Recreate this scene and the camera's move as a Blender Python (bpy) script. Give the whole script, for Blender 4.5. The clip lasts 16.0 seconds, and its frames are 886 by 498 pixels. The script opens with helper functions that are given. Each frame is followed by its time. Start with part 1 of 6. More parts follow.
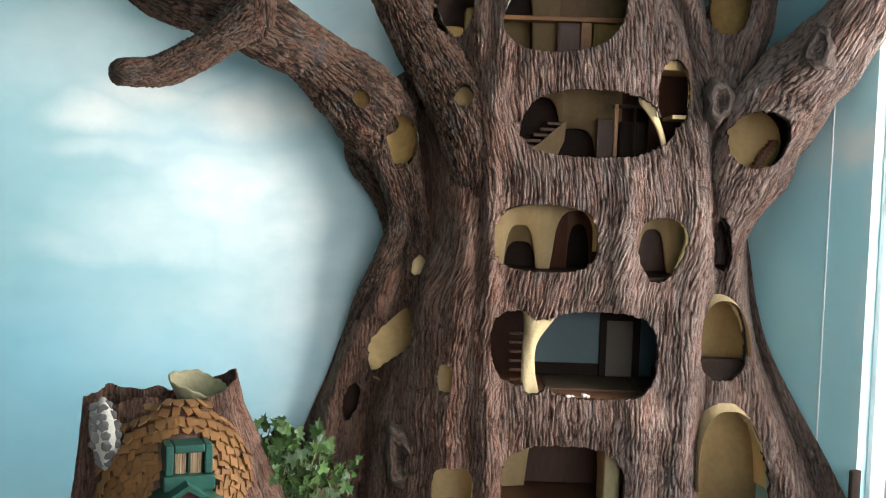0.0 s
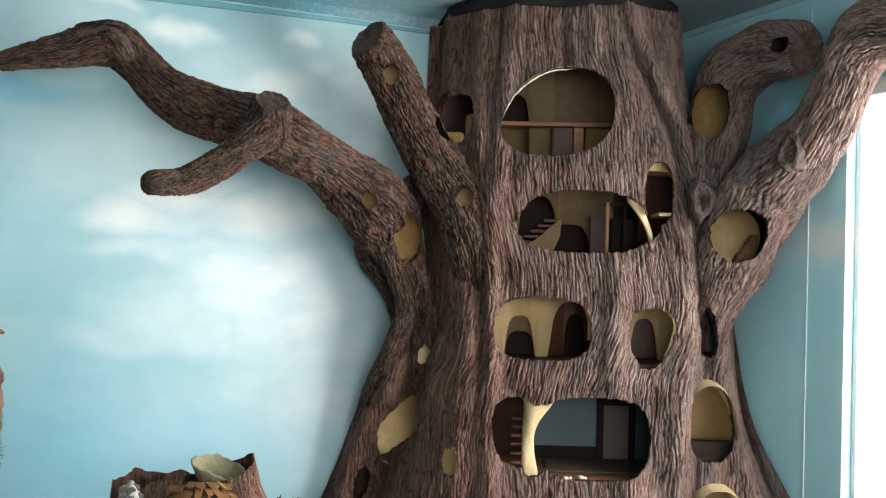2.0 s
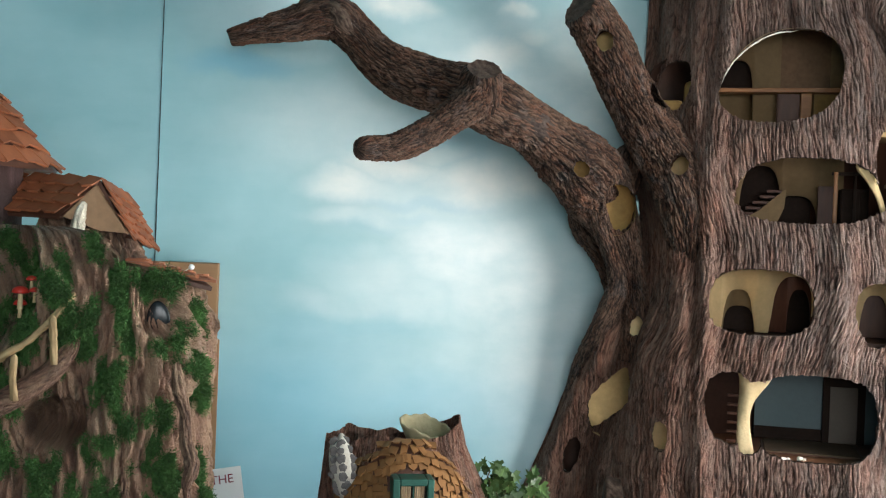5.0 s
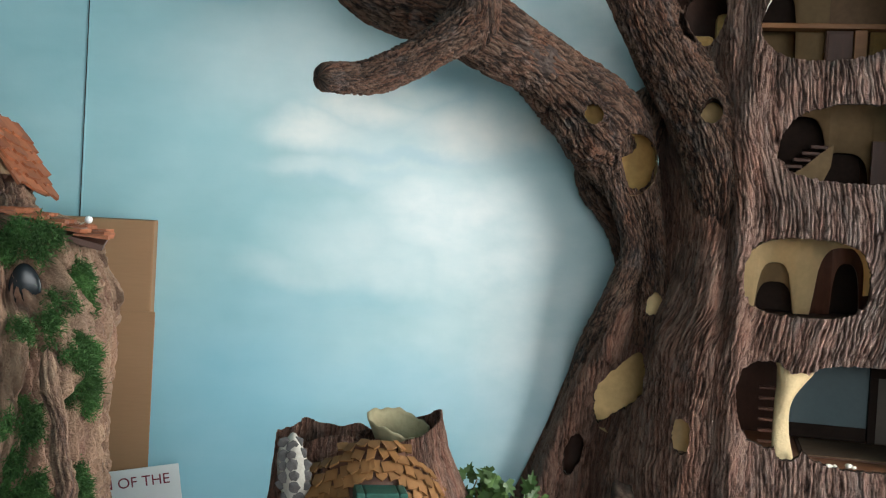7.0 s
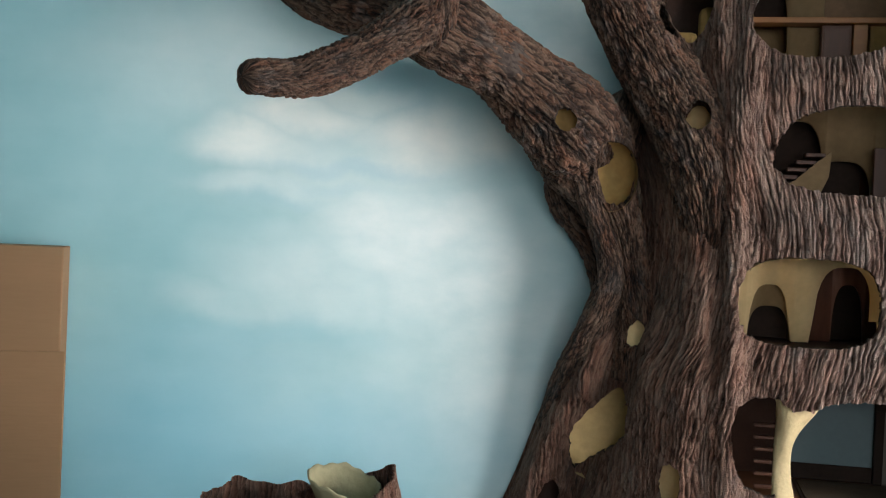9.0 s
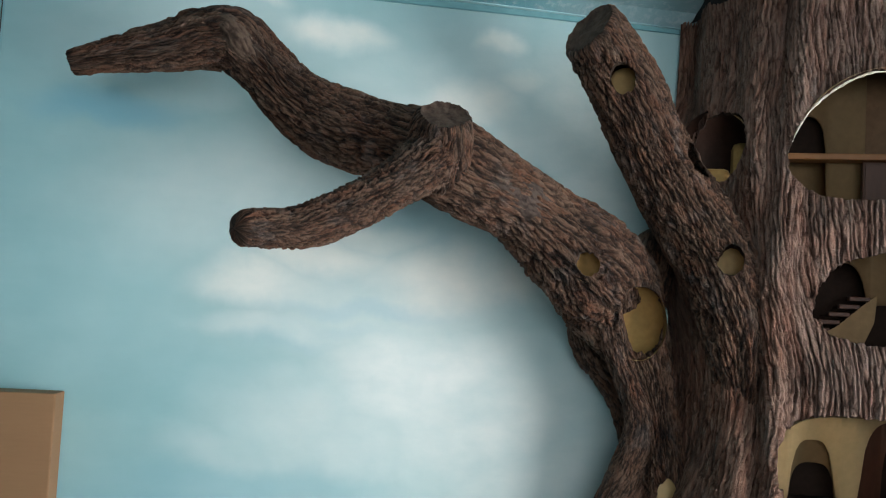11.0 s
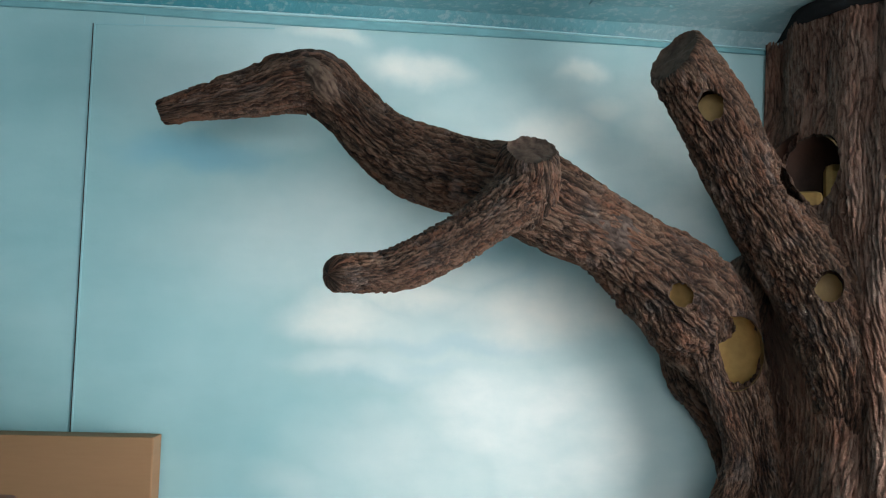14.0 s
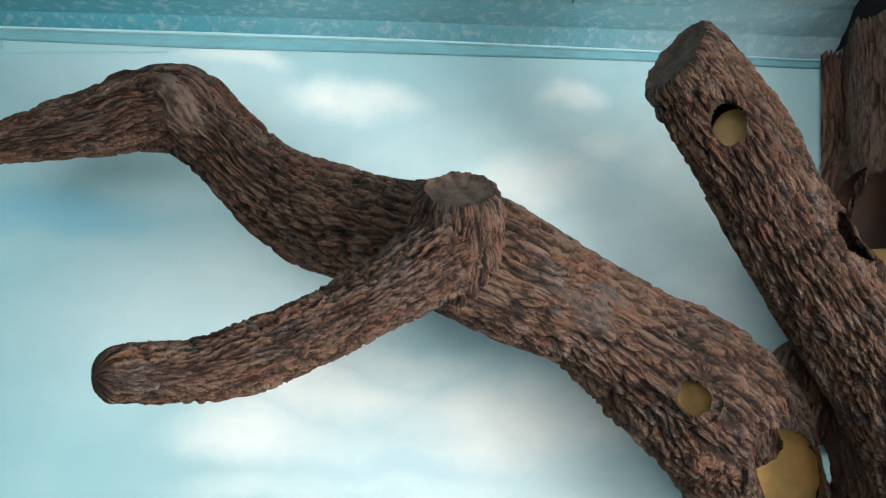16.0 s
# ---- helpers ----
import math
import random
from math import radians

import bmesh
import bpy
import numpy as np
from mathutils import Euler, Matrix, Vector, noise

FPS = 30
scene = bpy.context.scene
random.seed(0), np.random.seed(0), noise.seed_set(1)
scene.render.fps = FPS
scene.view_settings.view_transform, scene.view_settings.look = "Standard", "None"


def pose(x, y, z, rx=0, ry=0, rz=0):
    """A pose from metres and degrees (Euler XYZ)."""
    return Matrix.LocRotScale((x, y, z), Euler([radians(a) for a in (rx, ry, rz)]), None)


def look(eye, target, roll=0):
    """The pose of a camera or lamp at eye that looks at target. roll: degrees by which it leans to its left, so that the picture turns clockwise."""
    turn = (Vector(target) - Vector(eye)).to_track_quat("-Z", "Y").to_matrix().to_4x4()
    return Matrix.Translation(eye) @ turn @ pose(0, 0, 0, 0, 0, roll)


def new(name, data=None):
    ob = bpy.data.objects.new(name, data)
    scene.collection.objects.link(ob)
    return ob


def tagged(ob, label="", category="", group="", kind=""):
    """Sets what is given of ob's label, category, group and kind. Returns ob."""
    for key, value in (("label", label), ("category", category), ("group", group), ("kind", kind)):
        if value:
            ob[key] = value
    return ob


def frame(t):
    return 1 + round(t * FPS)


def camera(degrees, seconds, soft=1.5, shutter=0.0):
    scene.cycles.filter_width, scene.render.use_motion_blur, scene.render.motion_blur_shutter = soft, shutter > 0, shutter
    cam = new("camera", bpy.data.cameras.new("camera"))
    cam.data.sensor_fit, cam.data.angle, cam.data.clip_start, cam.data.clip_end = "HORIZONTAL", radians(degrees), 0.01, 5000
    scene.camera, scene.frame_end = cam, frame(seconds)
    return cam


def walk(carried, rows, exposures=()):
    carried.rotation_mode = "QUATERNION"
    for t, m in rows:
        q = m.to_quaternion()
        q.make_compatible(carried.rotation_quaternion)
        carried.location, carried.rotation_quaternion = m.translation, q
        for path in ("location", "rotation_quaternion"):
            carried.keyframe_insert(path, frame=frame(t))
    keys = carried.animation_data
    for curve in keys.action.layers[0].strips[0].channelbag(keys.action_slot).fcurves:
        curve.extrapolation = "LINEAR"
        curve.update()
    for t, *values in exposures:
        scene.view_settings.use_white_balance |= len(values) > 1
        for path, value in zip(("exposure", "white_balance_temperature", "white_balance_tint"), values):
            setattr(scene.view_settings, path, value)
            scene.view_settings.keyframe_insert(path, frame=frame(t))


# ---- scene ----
cam = camera(44.0, 16.0, soft=1.15)
PATH = [
    (0, look((-0.682, -3.212, 1.576), (0.078, -1.366, 1.454), 1.91)),
    (0.5, look((-0.703, -3.304, 1.595), (0.019, -1.442, 1.493), 1.44)),
    (1, look((-0.717, -3.362, 1.597), (0.025, -1.506, 1.520), 1.15)),
    (1.5, look((-0.737, -3.412, 1.601), (-0.000, -1.553, 1.580), 1.87)),
    (2, look((-0.737, -3.433, 1.608), (-0.004, -1.572, 1.639), 1.41)),
    (2.5, look((-0.714, -3.435, 1.606), (-0.060, -1.545, 1.655), 1.54)),
    (3, look((-0.689, -3.448, 1.598), (-0.142, -1.525, 1.654), 2.94)),
    (3.5, look((-0.672, -3.478, 1.589), (-0.221, -1.530, 1.640), 2.94)),
    (4, look((-0.657, -3.500, 1.577), (-0.286, -1.535, 1.605), 2.90)),
    (6.5, look((-0.597, -3.118, 1.536), (-0.305, -1.140, 1.489), 2.06)),
    (7, look((-0.545, -2.924, 1.529), (-0.212, -0.953, 1.468), 3.19)),
    (7.5, look((-0.538, -2.823, 1.525), (-0.161, -0.860, 1.460), 3.12)),
    (8, look((-0.525, -2.754, 1.525), (-0.110, -0.799, 1.450), 2.85)),
    (10.5, look((-0.388, -2.461, 1.618), (-0.062, -0.491, 1.724), 2.61)),
    (11, look((-0.386, -2.470, 1.647), (-0.077, -0.499, 1.795), 3.09)),
    (11.5, look((-0.384, -2.499, 1.678), (-0.098, -0.530, 1.877), 2.55)),
    (12, look((-0.380, -2.506, 1.689), (-0.122, -0.538, 1.933), 1.26)),
    (12.5, look((-0.369, -2.489, 1.689), (-0.130, -0.522, 1.961), 1.33)),
    (13, look((-0.374, -2.459, 1.684), (-0.158, -0.484, 1.915), 1.84)),
    (13.5, look((-0.397, -2.451, 1.679), (-0.205, -0.469, 1.869), 1.72)),
    (14, look((-0.417, -2.457, 1.684), (-0.242, -0.472, 1.858), 1.62)),
    (14.5, look((-0.339, -2.352, 1.689), (-0.187, -0.365, 1.854), 1.30)),
    (15, look((-0.201, -2.114, 1.733), (-0.108, -0.128, 1.944), 3.41)),
    (15.5, look((-0.119, -1.932, 1.746), (-0.097, 0.050, 2.013), 3.84)),
    (16, look((-0.092, -1.843, 1.743), (-0.105, 0.130, 2.070), 1.50)),
]
EXPOSURE = [(0, 0.0), (2, -0.07), (4, -0.16), (6.5, -0.31), (8, -0.42), (10.5, -0.55), (11.5, -0.44), (12.5, -0.12), (13.5, -0.30), (14.2, -0.42), (15, -0.40), (15.5, -0.24), (16, 0.06)]
walk(cam, PATH, EXPOSURE)

# ---------------------------------------------------------------- light
WALL_B = 1.44          # plane of the side wall
CEIL = 2.446
world = bpy.data.worlds.new("sky")
scene.world = world
world.use_nodes = True
wn = world.node_tree.nodes
sky = wn.new("ShaderNodeTexSky")
sky.sky_type, sky.sun_disc = "NISHITA", False
sky.sun_elevation, sky.sun_rotation = radians(40), radians(80)
wn["Background"].inputs["Strength"].default_value = 0.10
world.node_tree.links.new(sky.outputs["Color"], wn["Background"].inputs["Color"])


def window_light(name, place, target, sx, sy, power, colour):
    data = bpy.data.lights.new(name, "AREA")
    data.shape, data.size, data.size_y, data.energy, data.color = "RECTANGLE", sx, sy, power, colour
    ob = new(name, data)
    ob.matrix_world = look(place, target)
    return ob


# daylight through the glazed door in the side wall and an unseen, assumed window behind the viewer
window_light("door_daylight", (WALL_B + 0.03, -1.82, 1.48), (-2.0, -1.30, 1.20), 1.5, 1.25, 78, (1.0, 0.98, 0.95))
window_light("rear_daylight", (-0.40, -5.22, 1.75), (0.5, 0.0, 2.3), 2.3, 0.9, 86, (0.95, 0.98, 1.0))

# ---------------------------------------------------------------- materials
def nodes_of(name, rough=0.6):
    m = bpy.data.materials.new(name)
    m.use_nodes = True
    nt = m.node_tree
    b = nt.nodes["Principled BSDF"]
    b.inputs["Roughness"].default_value = rough
    b.inputs["Specular IOR Level"].default_value = 0.3
    return m, nt, b


def nd(nt, kind, links=(), **props):
    n = nt.nodes.new(kind)
    for k, v in props.items():
        if k.startswith("i_"):
            key = k[2:]
            n.inputs[int(key) if key.isdigit() else key.replace("_", " ")].default_value = v
        else:
            setattr(n, k, v)
    for a, b in links:
        nt.links.new(a, n.inputs[b])
    return n


def ramp(nt, fac, stops):
    r = nd(nt, "ShaderNodeValToRGB", [(fac, "Fac")])
    el = r.color_ramp.elements
    while len(el) < len(stops):
        el.new(0.5)
    for e, (p, c) in zip(el, stops):
        e.position, e.color = p, (*c, 1) if len(c) == 3 else c
    return r.outputs["Color"]


def mix(nt, fac, a, b, mode="MIX"):
    n = nd(nt, "ShaderNodeMix", data_type="RGBA", blend_type=mode)
    for sock, val in ((n.inputs[0], fac), (n.inputs[6], a), (n.inputs[7], b)):
        if isinstance(val, bpy.types.NodeSocket):
            nt.links.new(val, sock)
        else:
            sock.default_value = val if isinstance(val, float) else (*val, 1)
    return n.outputs[2]


def noise_tex(nt, scale, detail=4, rough=0.55, vec=None, stretch=None):
    v = vec
    if v is None:
        v = nd(nt, "ShaderNodeTexCoord").outputs["Object"]
    if stretch:
        v = nd(nt, "ShaderNodeMapping", [(v, "Vector")], i_Scale=stretch).outputs["Vector"]
    return nd(nt, "ShaderNodeTexNoise", [(v, "Vector")], i_Scale=scale, i_Detail=detail, i_Roughness=rough).outputs["Fac"]


def bump(nt, b, height, strength, dist):
    n = nd(nt, "ShaderNodeBump", [(height, "Height")], i_Strength=strength, i_Distance=dist)
    nt.links.new(n.outputs["Normal"], b.inputs["Normal"])


def simple(name, col, rough=0.6, vary=0.25, scale=14, fine=120, bumpy=0.2, dist=0.002, metal=0.0, stretch=None):
    """Plain painted or natural surface: two scales of variation and fine relief."""
    m, nt, b = nodes_of(name, rough)
    n1, n2 = noise_tex(nt, scale, stretch=stretch), noise_tex(nt, fine, 3, stretch=stretch)
    dark, light = tuple(c * (1 - vary) for c in col), tuple(min(1, c * (1 + vary)) for c in col)
    c = ramp(nt, n1, [(0.3, dark), (0.7, light)])
    c = mix(nt, 0.35, c, ramp(nt, n2, [(0.35, dark), (0.65, light)]))
    nt.links.new(c, b.inputs["Base Color"])
    b.inputs["Metallic"].default_value = metal
    bump(nt, b, n2, bumpy, dist)
    return m


def bark_material(name, deep, mid, tip, warm, warm_amount, fa=84.0, fb=8.0, fine_amount=0.42, cool=0.5, brown_shade=0.0):
    """Sculpted bark: colour follows the relief, painting groove shade dark and the dry-brushed backs lighter, with
    reddish and slate washes strand by strand.
    """
    m, nt, b = nodes_of(name, 0.6)
    at = nd(nt, "ShaderNodeAttribute", attribute_name="relief").outputs["Fac"]
    gr = nd(nt, "ShaderNodeAttribute", attribute_name="grain").outputs["Vector"]
    bend = nd(nt, "ShaderNodeTexNoise", [(gr, "Vector")], i_Scale=22.0, i_Detail=4.0, i_Roughness=0.6)
    off = nd(nt, "ShaderNodeVectorMath", [(bend.outputs["Color"], 0)], operation="SUBTRACT", i_1=(0.5, 0.5, 0.5)).outputs[0]
    off = nd(nt, "ShaderNodeVectorMath", [(off, 0)], operation="MULTIPLY", i_1=(0.022, 0.022, 0.05)).outputs[0]
    gv = nd(nt, "ShaderNodeVectorMath", [(gr, 0), (off, 1)], operation="ADD").outputs[0]

    def stretched(ka, kb, detail):
        v = nd(nt, "ShaderNodeVectorMath", [(gv, 0)], operation="MULTIPLY", i_1=(fa * ka, fa * ka, fb * kb)).outputs[0]
        return nd(nt, "ShaderNodeTexNoise", [(v, "Vector")], i_Scale=1.0, i_Detail=detail, i_Roughness=0.6).outputs["Fac"]

    fibre = nd(nt, "ShaderNodeMapRange", [(stretched(2.6, 3.0, 3.0), "Value")], i_1=0.36, i_2=0.62, i_3=-0.5, i_4=0.5).outputs[0]
    crumb = noise_tex(nt, 300, 4, 0.65)
    lev = nd(nt, "ShaderNodeMath", [(fibre, 0), (at, 2)], operation="MULTIPLY_ADD", i_1=fine_amount).outputs[0]
    jit = nd(nt, "ShaderNodeMath", [(crumb, 0)], operation="MULTIPLY_ADD", i_1=0.26, i_2=-0.13).outputs[0]
    lev = nd(nt, "ShaderNodeMath", [(lev, 0), (jit, 1)], operation="ADD").outputs[0]
    c = ramp(nt, lev, [(0.10, deep), (0.52, mid), (1.0, tip)])
    wash = nd(nt, "ShaderNodeMapRange", [(stretched(0.55, 0.7, 2.0), "Value")], i_1=0.42, i_2=0.66, i_3=0.0, i_4=warm_amount).outputs[0]
    c = mix(nt, wash, c, warm, "MULTIPLY")
    slate = nd(nt, "ShaderNodeMapRange", [(stretched(0.34, 0.9, 3.0), "Value")], i_1=0.55, i_2=0.70, i_3=0.0, i_4=cool).outputs[0]
    c = mix(nt, slate, c, mix(nt, lev, (0.016, 0.014, 0.015), (0.24, 0.215, 0.21)))
    if brown_shade:   # browner towards the limbs, which also paints in shade on the left flank
        pos = nd(nt, "ShaderNodeNewGeometry").outputs["Position"]
        across = nd(nt, "ShaderNodeVectorMath", [(pos, 0)], operation="DOT_PRODUCT", i_1=(0.92050, -0.39073, 0.10)).outputs["Value"]
        across = nd(nt, "ShaderNodeMath", [(noise_tex(nt, 6, 3, vec=pos), 0), (across, 2)], operation="MULTIPLY_ADD", i_1=0.5).outputs[0]
        side = nd(nt, "ShaderNodeMapRange", [(across, "Value")], i_1=1.45, i_2=1.00, i_3=0.0, i_4=brown_shade).outputs[0]
        c = mix(nt, side, c, (0.85, 0.67, 0.57), "MULTIPLY")
    dust = ramp(nt, noise_tex(nt, 5, 3), [(0.35, (0.80, 0.80, 0.80)), (0.70, (1.12, 1.10, 1.08))])
    c = mix(nt, 1.0, c, dust, "MULTIPLY")
    nt.links.new(c, b.inputs["Base Color"])
    hb = nd(nt, "ShaderNodeMath", [(fibre, 0), (crumb, 2)], operation="MULTIPLY_ADD", i_1=0.8).outputs[0]
    bump(nt, b, hb, 1.0, 0.0075)
    return m


def plain_bark(name, deep, mid, tip):
    m, nt, b = nodes_of(name, 0.95)
    at = nd(nt, "ShaderNodeAttribute", attribute_name="relief").outputs["Fac"]
    fine = noise_tex(nt, 150, 4)
    lev = nd(nt, "ShaderNodeMath", [(fine, 0), (at, 2)], operation="MULTIPLY_ADD", i_1=0.6).outputs[0]
    nt.links.new(ramp(nt, lev, [(0.35, deep), (0.7, mid), (1.0, tip)]), b.inputs["Base Color"])
    bump(nt, b, fine, 0.6, 0.005)
    return m


M = {}
M["bark"] = bark_material("trunk_bark", (0.032, 0.018, 0.014), (0.146, 0.093, 0.075), (0.37, 0.270, 0.232), (1.0, 0.74, 0.65), 0.7, 76.0, 8.0, 0.34, 0.55, 1.0)
M["limb"] = bark_material("limb_bark", (0.006, 0.003, 0.002), (0.058, 0.031, 0.021), (0.21, 0.127, 0.088), (1.0, 0.66, 0.52), 0.75, 80.0, 14.0, 0.52, 0.40)
M["cliff_bark"] = bark_material("cliff_bark", (0.042, 0.022, 0.018), (0.185, 0.107, 0.072), (0.38, 0.245, 0.16), (0.80, 0.64, 0.66), 0.85, 40.0, 4.5, 0.35, 0.15)
M["dark_wood"] = plain_bark("cut_end", (0.012, 0.007, 0.005), (0.048, 0.029, 0.021), (0.105, 0.070, 0.052))
M["knot_grey"] = plain_bark("grey_knot", (0.010, 0.006, 0.005), (0.036, 0.024, 0.020), (0.082, 0.058, 0.049))
M["knot_brown"] = plain_bark("brown_knot", (0.012, 0.008, 0.007), (0.052, 0.036, 0.030), (0.105, 0.078, 0.067))
M["sawn"] = plain_bark("sawn_wood", (0.022, 0.012, 0.009), (0.068, 0.042, 0.032), (0.125, 0.082, 0.062))
M["cream"] = simple("cream_plaster", (0.66, 0.475, 0.25), 0.7, 0.12, 9, 60, 0.4, 0.003)
# cream plaster of the dim rooms, with their shade put into a darker tan
M["tan"] = simple("tan_shaded_plaster", (0.23, 0.15, 0.075), 0.75, 0.15, 9, 60, 0.4, 0.003)
M["cream_rim"] = simple("cream_rim", (0.56, 0.42, 0.235), 0.65, 0.15, 20, 70, 0.6, 0.004)
M["pale_lip"] = simple("pale_torn_edge", (0.62, 0.58, 0.50), 0.6, 0.3, 40, 120, 0.6, 0.003)
M["ochre_dark"] = simple("dark_ochre_plaster", (0.24, 0.14, 0.045), 0.75, 0.25, 12, 60, 0.3, 0.003)
M["ochre_mid"] = simple("ochre_tan_plaster", (0.42, 0.29, 0.13), 0.75, 0.2, 12, 60, 0.3, 0.003)
M["ochre_deep"] = simple("deep_ochre_plaster", (0.36, 0.215, 0.075), 0.75, 0.25, 12, 60, 0.3, 0.003)
M["ochre_wall"] = simple("ochre_wall", (0.50, 0.34, 0.16), 0.75, 0.15, 12, 60, 0.3, 0.003)
M["brick_stair"] = simple("red_brown_stain", (0.16, 0.055, 0.030), 0.55, 0.2)
M["gable"] = simple("tan_board", (0.17, 0.098, 0.052), 0.7, 0.25, 16, 80, 0.3)
M["room_blue"] = simple("blue_grey_paint", (0.115, 0.155, 0.160), 0.6, 0.08, 6, 80, 0.1)
M["room_brown"] = simple("brown_stain", (0.080, 0.033, 0.020), 0.5, 0.3, 14, 90, 0.3, stretch=(1, 1, 0.2))
# dark brown of the nooks, with their shade put into the colour
M["nook_brown"] = simple("dark_brown_nooks", (0.036, 0.016, 0.010), 0.7, 0.3, 14, 90, 0.3)
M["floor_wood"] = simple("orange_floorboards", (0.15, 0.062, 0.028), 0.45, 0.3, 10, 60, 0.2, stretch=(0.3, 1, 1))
# dark trim, also for sheets that paint in shade behind openings
M["dark_trim_shade"] = simple("dark_trim_shade", (0.022, 0.012, 0.008), 0.9, 0.3, 14, 90, 0.2)
M["oak"] = simple("orange_oak", (0.27, 0.115, 0.04), 0.45, 0.25, 20, 90, 0.2, stretch=(0.3, 0.3, 1))
M["panel"] = simple("pale_panel", (0.145, 0.115, 0.092), 0.6, 0.1)
M["rug"] = simple("beige_rug", (0.11, 0.070, 0.042), 0.9, 0.2, 30, 200, 0.6)
M["black_strip"] = simple("black_strip", (0.008, 0.008, 0.009), 0.95, 0.3, 30, 200, 0.5)
M["dark_gloss"] = simple("dark_gloss", (0.012, 0.014, 0.016), 0.22, 0.1, 8, 60, 0.0)
M["white_trim"] = simple("white_paint", (0.8, 0.8, 0.79), 0.45, 0.04, 8, 60, 0.1)
M["room_wall"] = simple("teal_wall_paint", (0.30, 0.52, 0.56), 0.7, 0.06, 3, 90, 0.15)
M["trim_band"] = simple("dull_teal_strip", (0.16, 0.36, 0.40), 0.5, 0.2, 9, 90, 0.2, stretch=(0.3, 1, 1))
M["trim_bead"] = simple("pale_teal_bead", (0.42, 0.66, 0.69), 0.35, 0.12, 9, 90, 0.15, stretch=(0.3, 1, 1))
M["carpet"] = simple("grey_carpet", (0.13, 0.12, 0.11), 0.95, 0.15, 8, 220, 0.6)
M["card"] = simple("corrugated_cardboard", (0.31, 0.172, 0.090), 0.85, 0.06, 4, 80, 0.15, stretch=(0.2, 0.2, 2))
M["sign_card"] = simple("white_card", (0.74, 0.74, 0.72), 0.6, 0.03, 4, 60, 0.05)
M["ink"] = simple("maroon_ink", (0.20, 0.035, 0.050), 0.6, 0.2)
M["green_paint"] = simple("dark_green_paint", (0.018, 0.075, 0.055), 0.45, 0.2, 14, 90, 0.15)
M["curtain"] = simple("cream_curtain", (0.42, 0.28, 0.17), 0.8, 0.6, 60, 160, 0.3, stretch=(3, 3, 0.3))
M["mortar"] = simple("pale_mortar", (0.38, 0.35, 0.30), 0.8, 0.15, 40, 160, 0.5)
M["stone"] = simple("grey_pebble", (0.075, 0.068, 0.066), 0.55, 0.35, 30, 120, 0.2)
M["moss"] = simple("green_moss", (0.045, 0.105, 0.026), 0.9, 0.65, 25, 200, 0.8, 0.004)
M["stem"] = simple("ivy_stem", (0.14, 0.10, 0.05), 0.7)
M["mushroom"] = simple("red_mushroom", (0.45, 0.03, 0.02), 0.35, 0.15)
M["twig"] = simple("pale_driftwood", (0.27, 0.175, 0.085), 0.6, 0.3, 20, 100, 0.4)
M["tin"] = simple("silver_foil", (0.50, 0.45, 0.36), 0.4, 0.3, 60, 200, 0.8, 0.004, 0.3)
M["pale_bead"] = simple("white_bead", (0.8, 0.8, 0.78), 0.3, 0.05)
M["bowl"] = simple("pale_lining", (0.28, 0.24, 0.14), 0.7, 0.2, 20, 70, 0.5, 0.004)
M["pot"] = simple("terracotta", (0.35, 0.16, 0.09), 0.8)


def shade_by_object(name, col, rough=0.6, span=0.5):
    """Paint that differs a little from piece to piece."""
    m, nt, b = nodes_of(name, rough)
    rnd = nd(nt, "ShaderNodeObjectInfo").outputs["Random"]
    n = noise_tex(nt, 40, 3, stretch=(1, 1, 0.3))
    a, c = tuple(x * (1 - span) for x in col), tuple(min(1, x * (1 + span)) for x in col)
    base = ramp(nt, rnd, [(0.0, a), (1.0, c)])
    out = mix(nt, 0.5, base, ramp(nt, n, [(0.3, a), (0.7, c)]))
    nt.links.new(out, b.inputs["Base Color"])
    bump(nt, b, n, 0.4, 0.002)
    return m, nt, b


M["shingle"] = shade_by_object("cedar_shingle", (0.175, 0.080, 0.027), 0.75, 0.45)[0]
M["shingle_red"] = shade_by_object("red_cedar_shingle", (0.25, 0.082, 0.036), 0.6, 0.5)[0]
leafm, leafnt, leafb = shade_by_object("ivy_leaf", (0.058, 0.105, 0.030), 0.4, 0.75)
M["leaf"] = leafm

# cliff: brown folds with pale and mauve washes
cm, cnt, cb = nodes_of("cliff_paint", 0.5)
ca = nd(cnt, "ShaderNodeAttribute", attribute_name="relief").outputs["Fac"]
c1 = ramp(cnt, ca, [(0.1, (0.05, 0.03, 0.028)), (0.5, (0.20, 0.13, 0.09)), (0.9, (0.42, 0.31, 0.20))])
c2 = noise_tex(cnt, 11, 4, stretch=(1, 1, 0.3))
cc = mix(cnt, ramp(cnt, c2, [(0.45, (0, 0, 0)), (0.65, (0.7, 0.7, 0.7))]), c1, (0.19, 0.12, 0.12))
cnt.links.new(cc, cb.inputs["Base Color"])
bump(cnt, cb, noise_tex(cnt, 110, 4), 0.5, 0.004)
M["cliff"] = cm

# glass and glow
gm, gnt, gb = nodes_of("window_glass", 0.03)
gb.inputs["Base Color"].default_value = (0.9, 0.95, 0.95, 1)
gb.inputs["Transmission Weight"].default_value = 1.0
M["glass"] = gm
om, ont, ob_ = nodes_of("bright_overcast")
em = nd(ont, "ShaderNodeEmission", i_Color=(1, 1, 1, 1), i_Strength=4.0)
ont.links.new(em.outputs[0], ont.nodes["Material Output"].inputs["Surface"])
M["outside"] = om


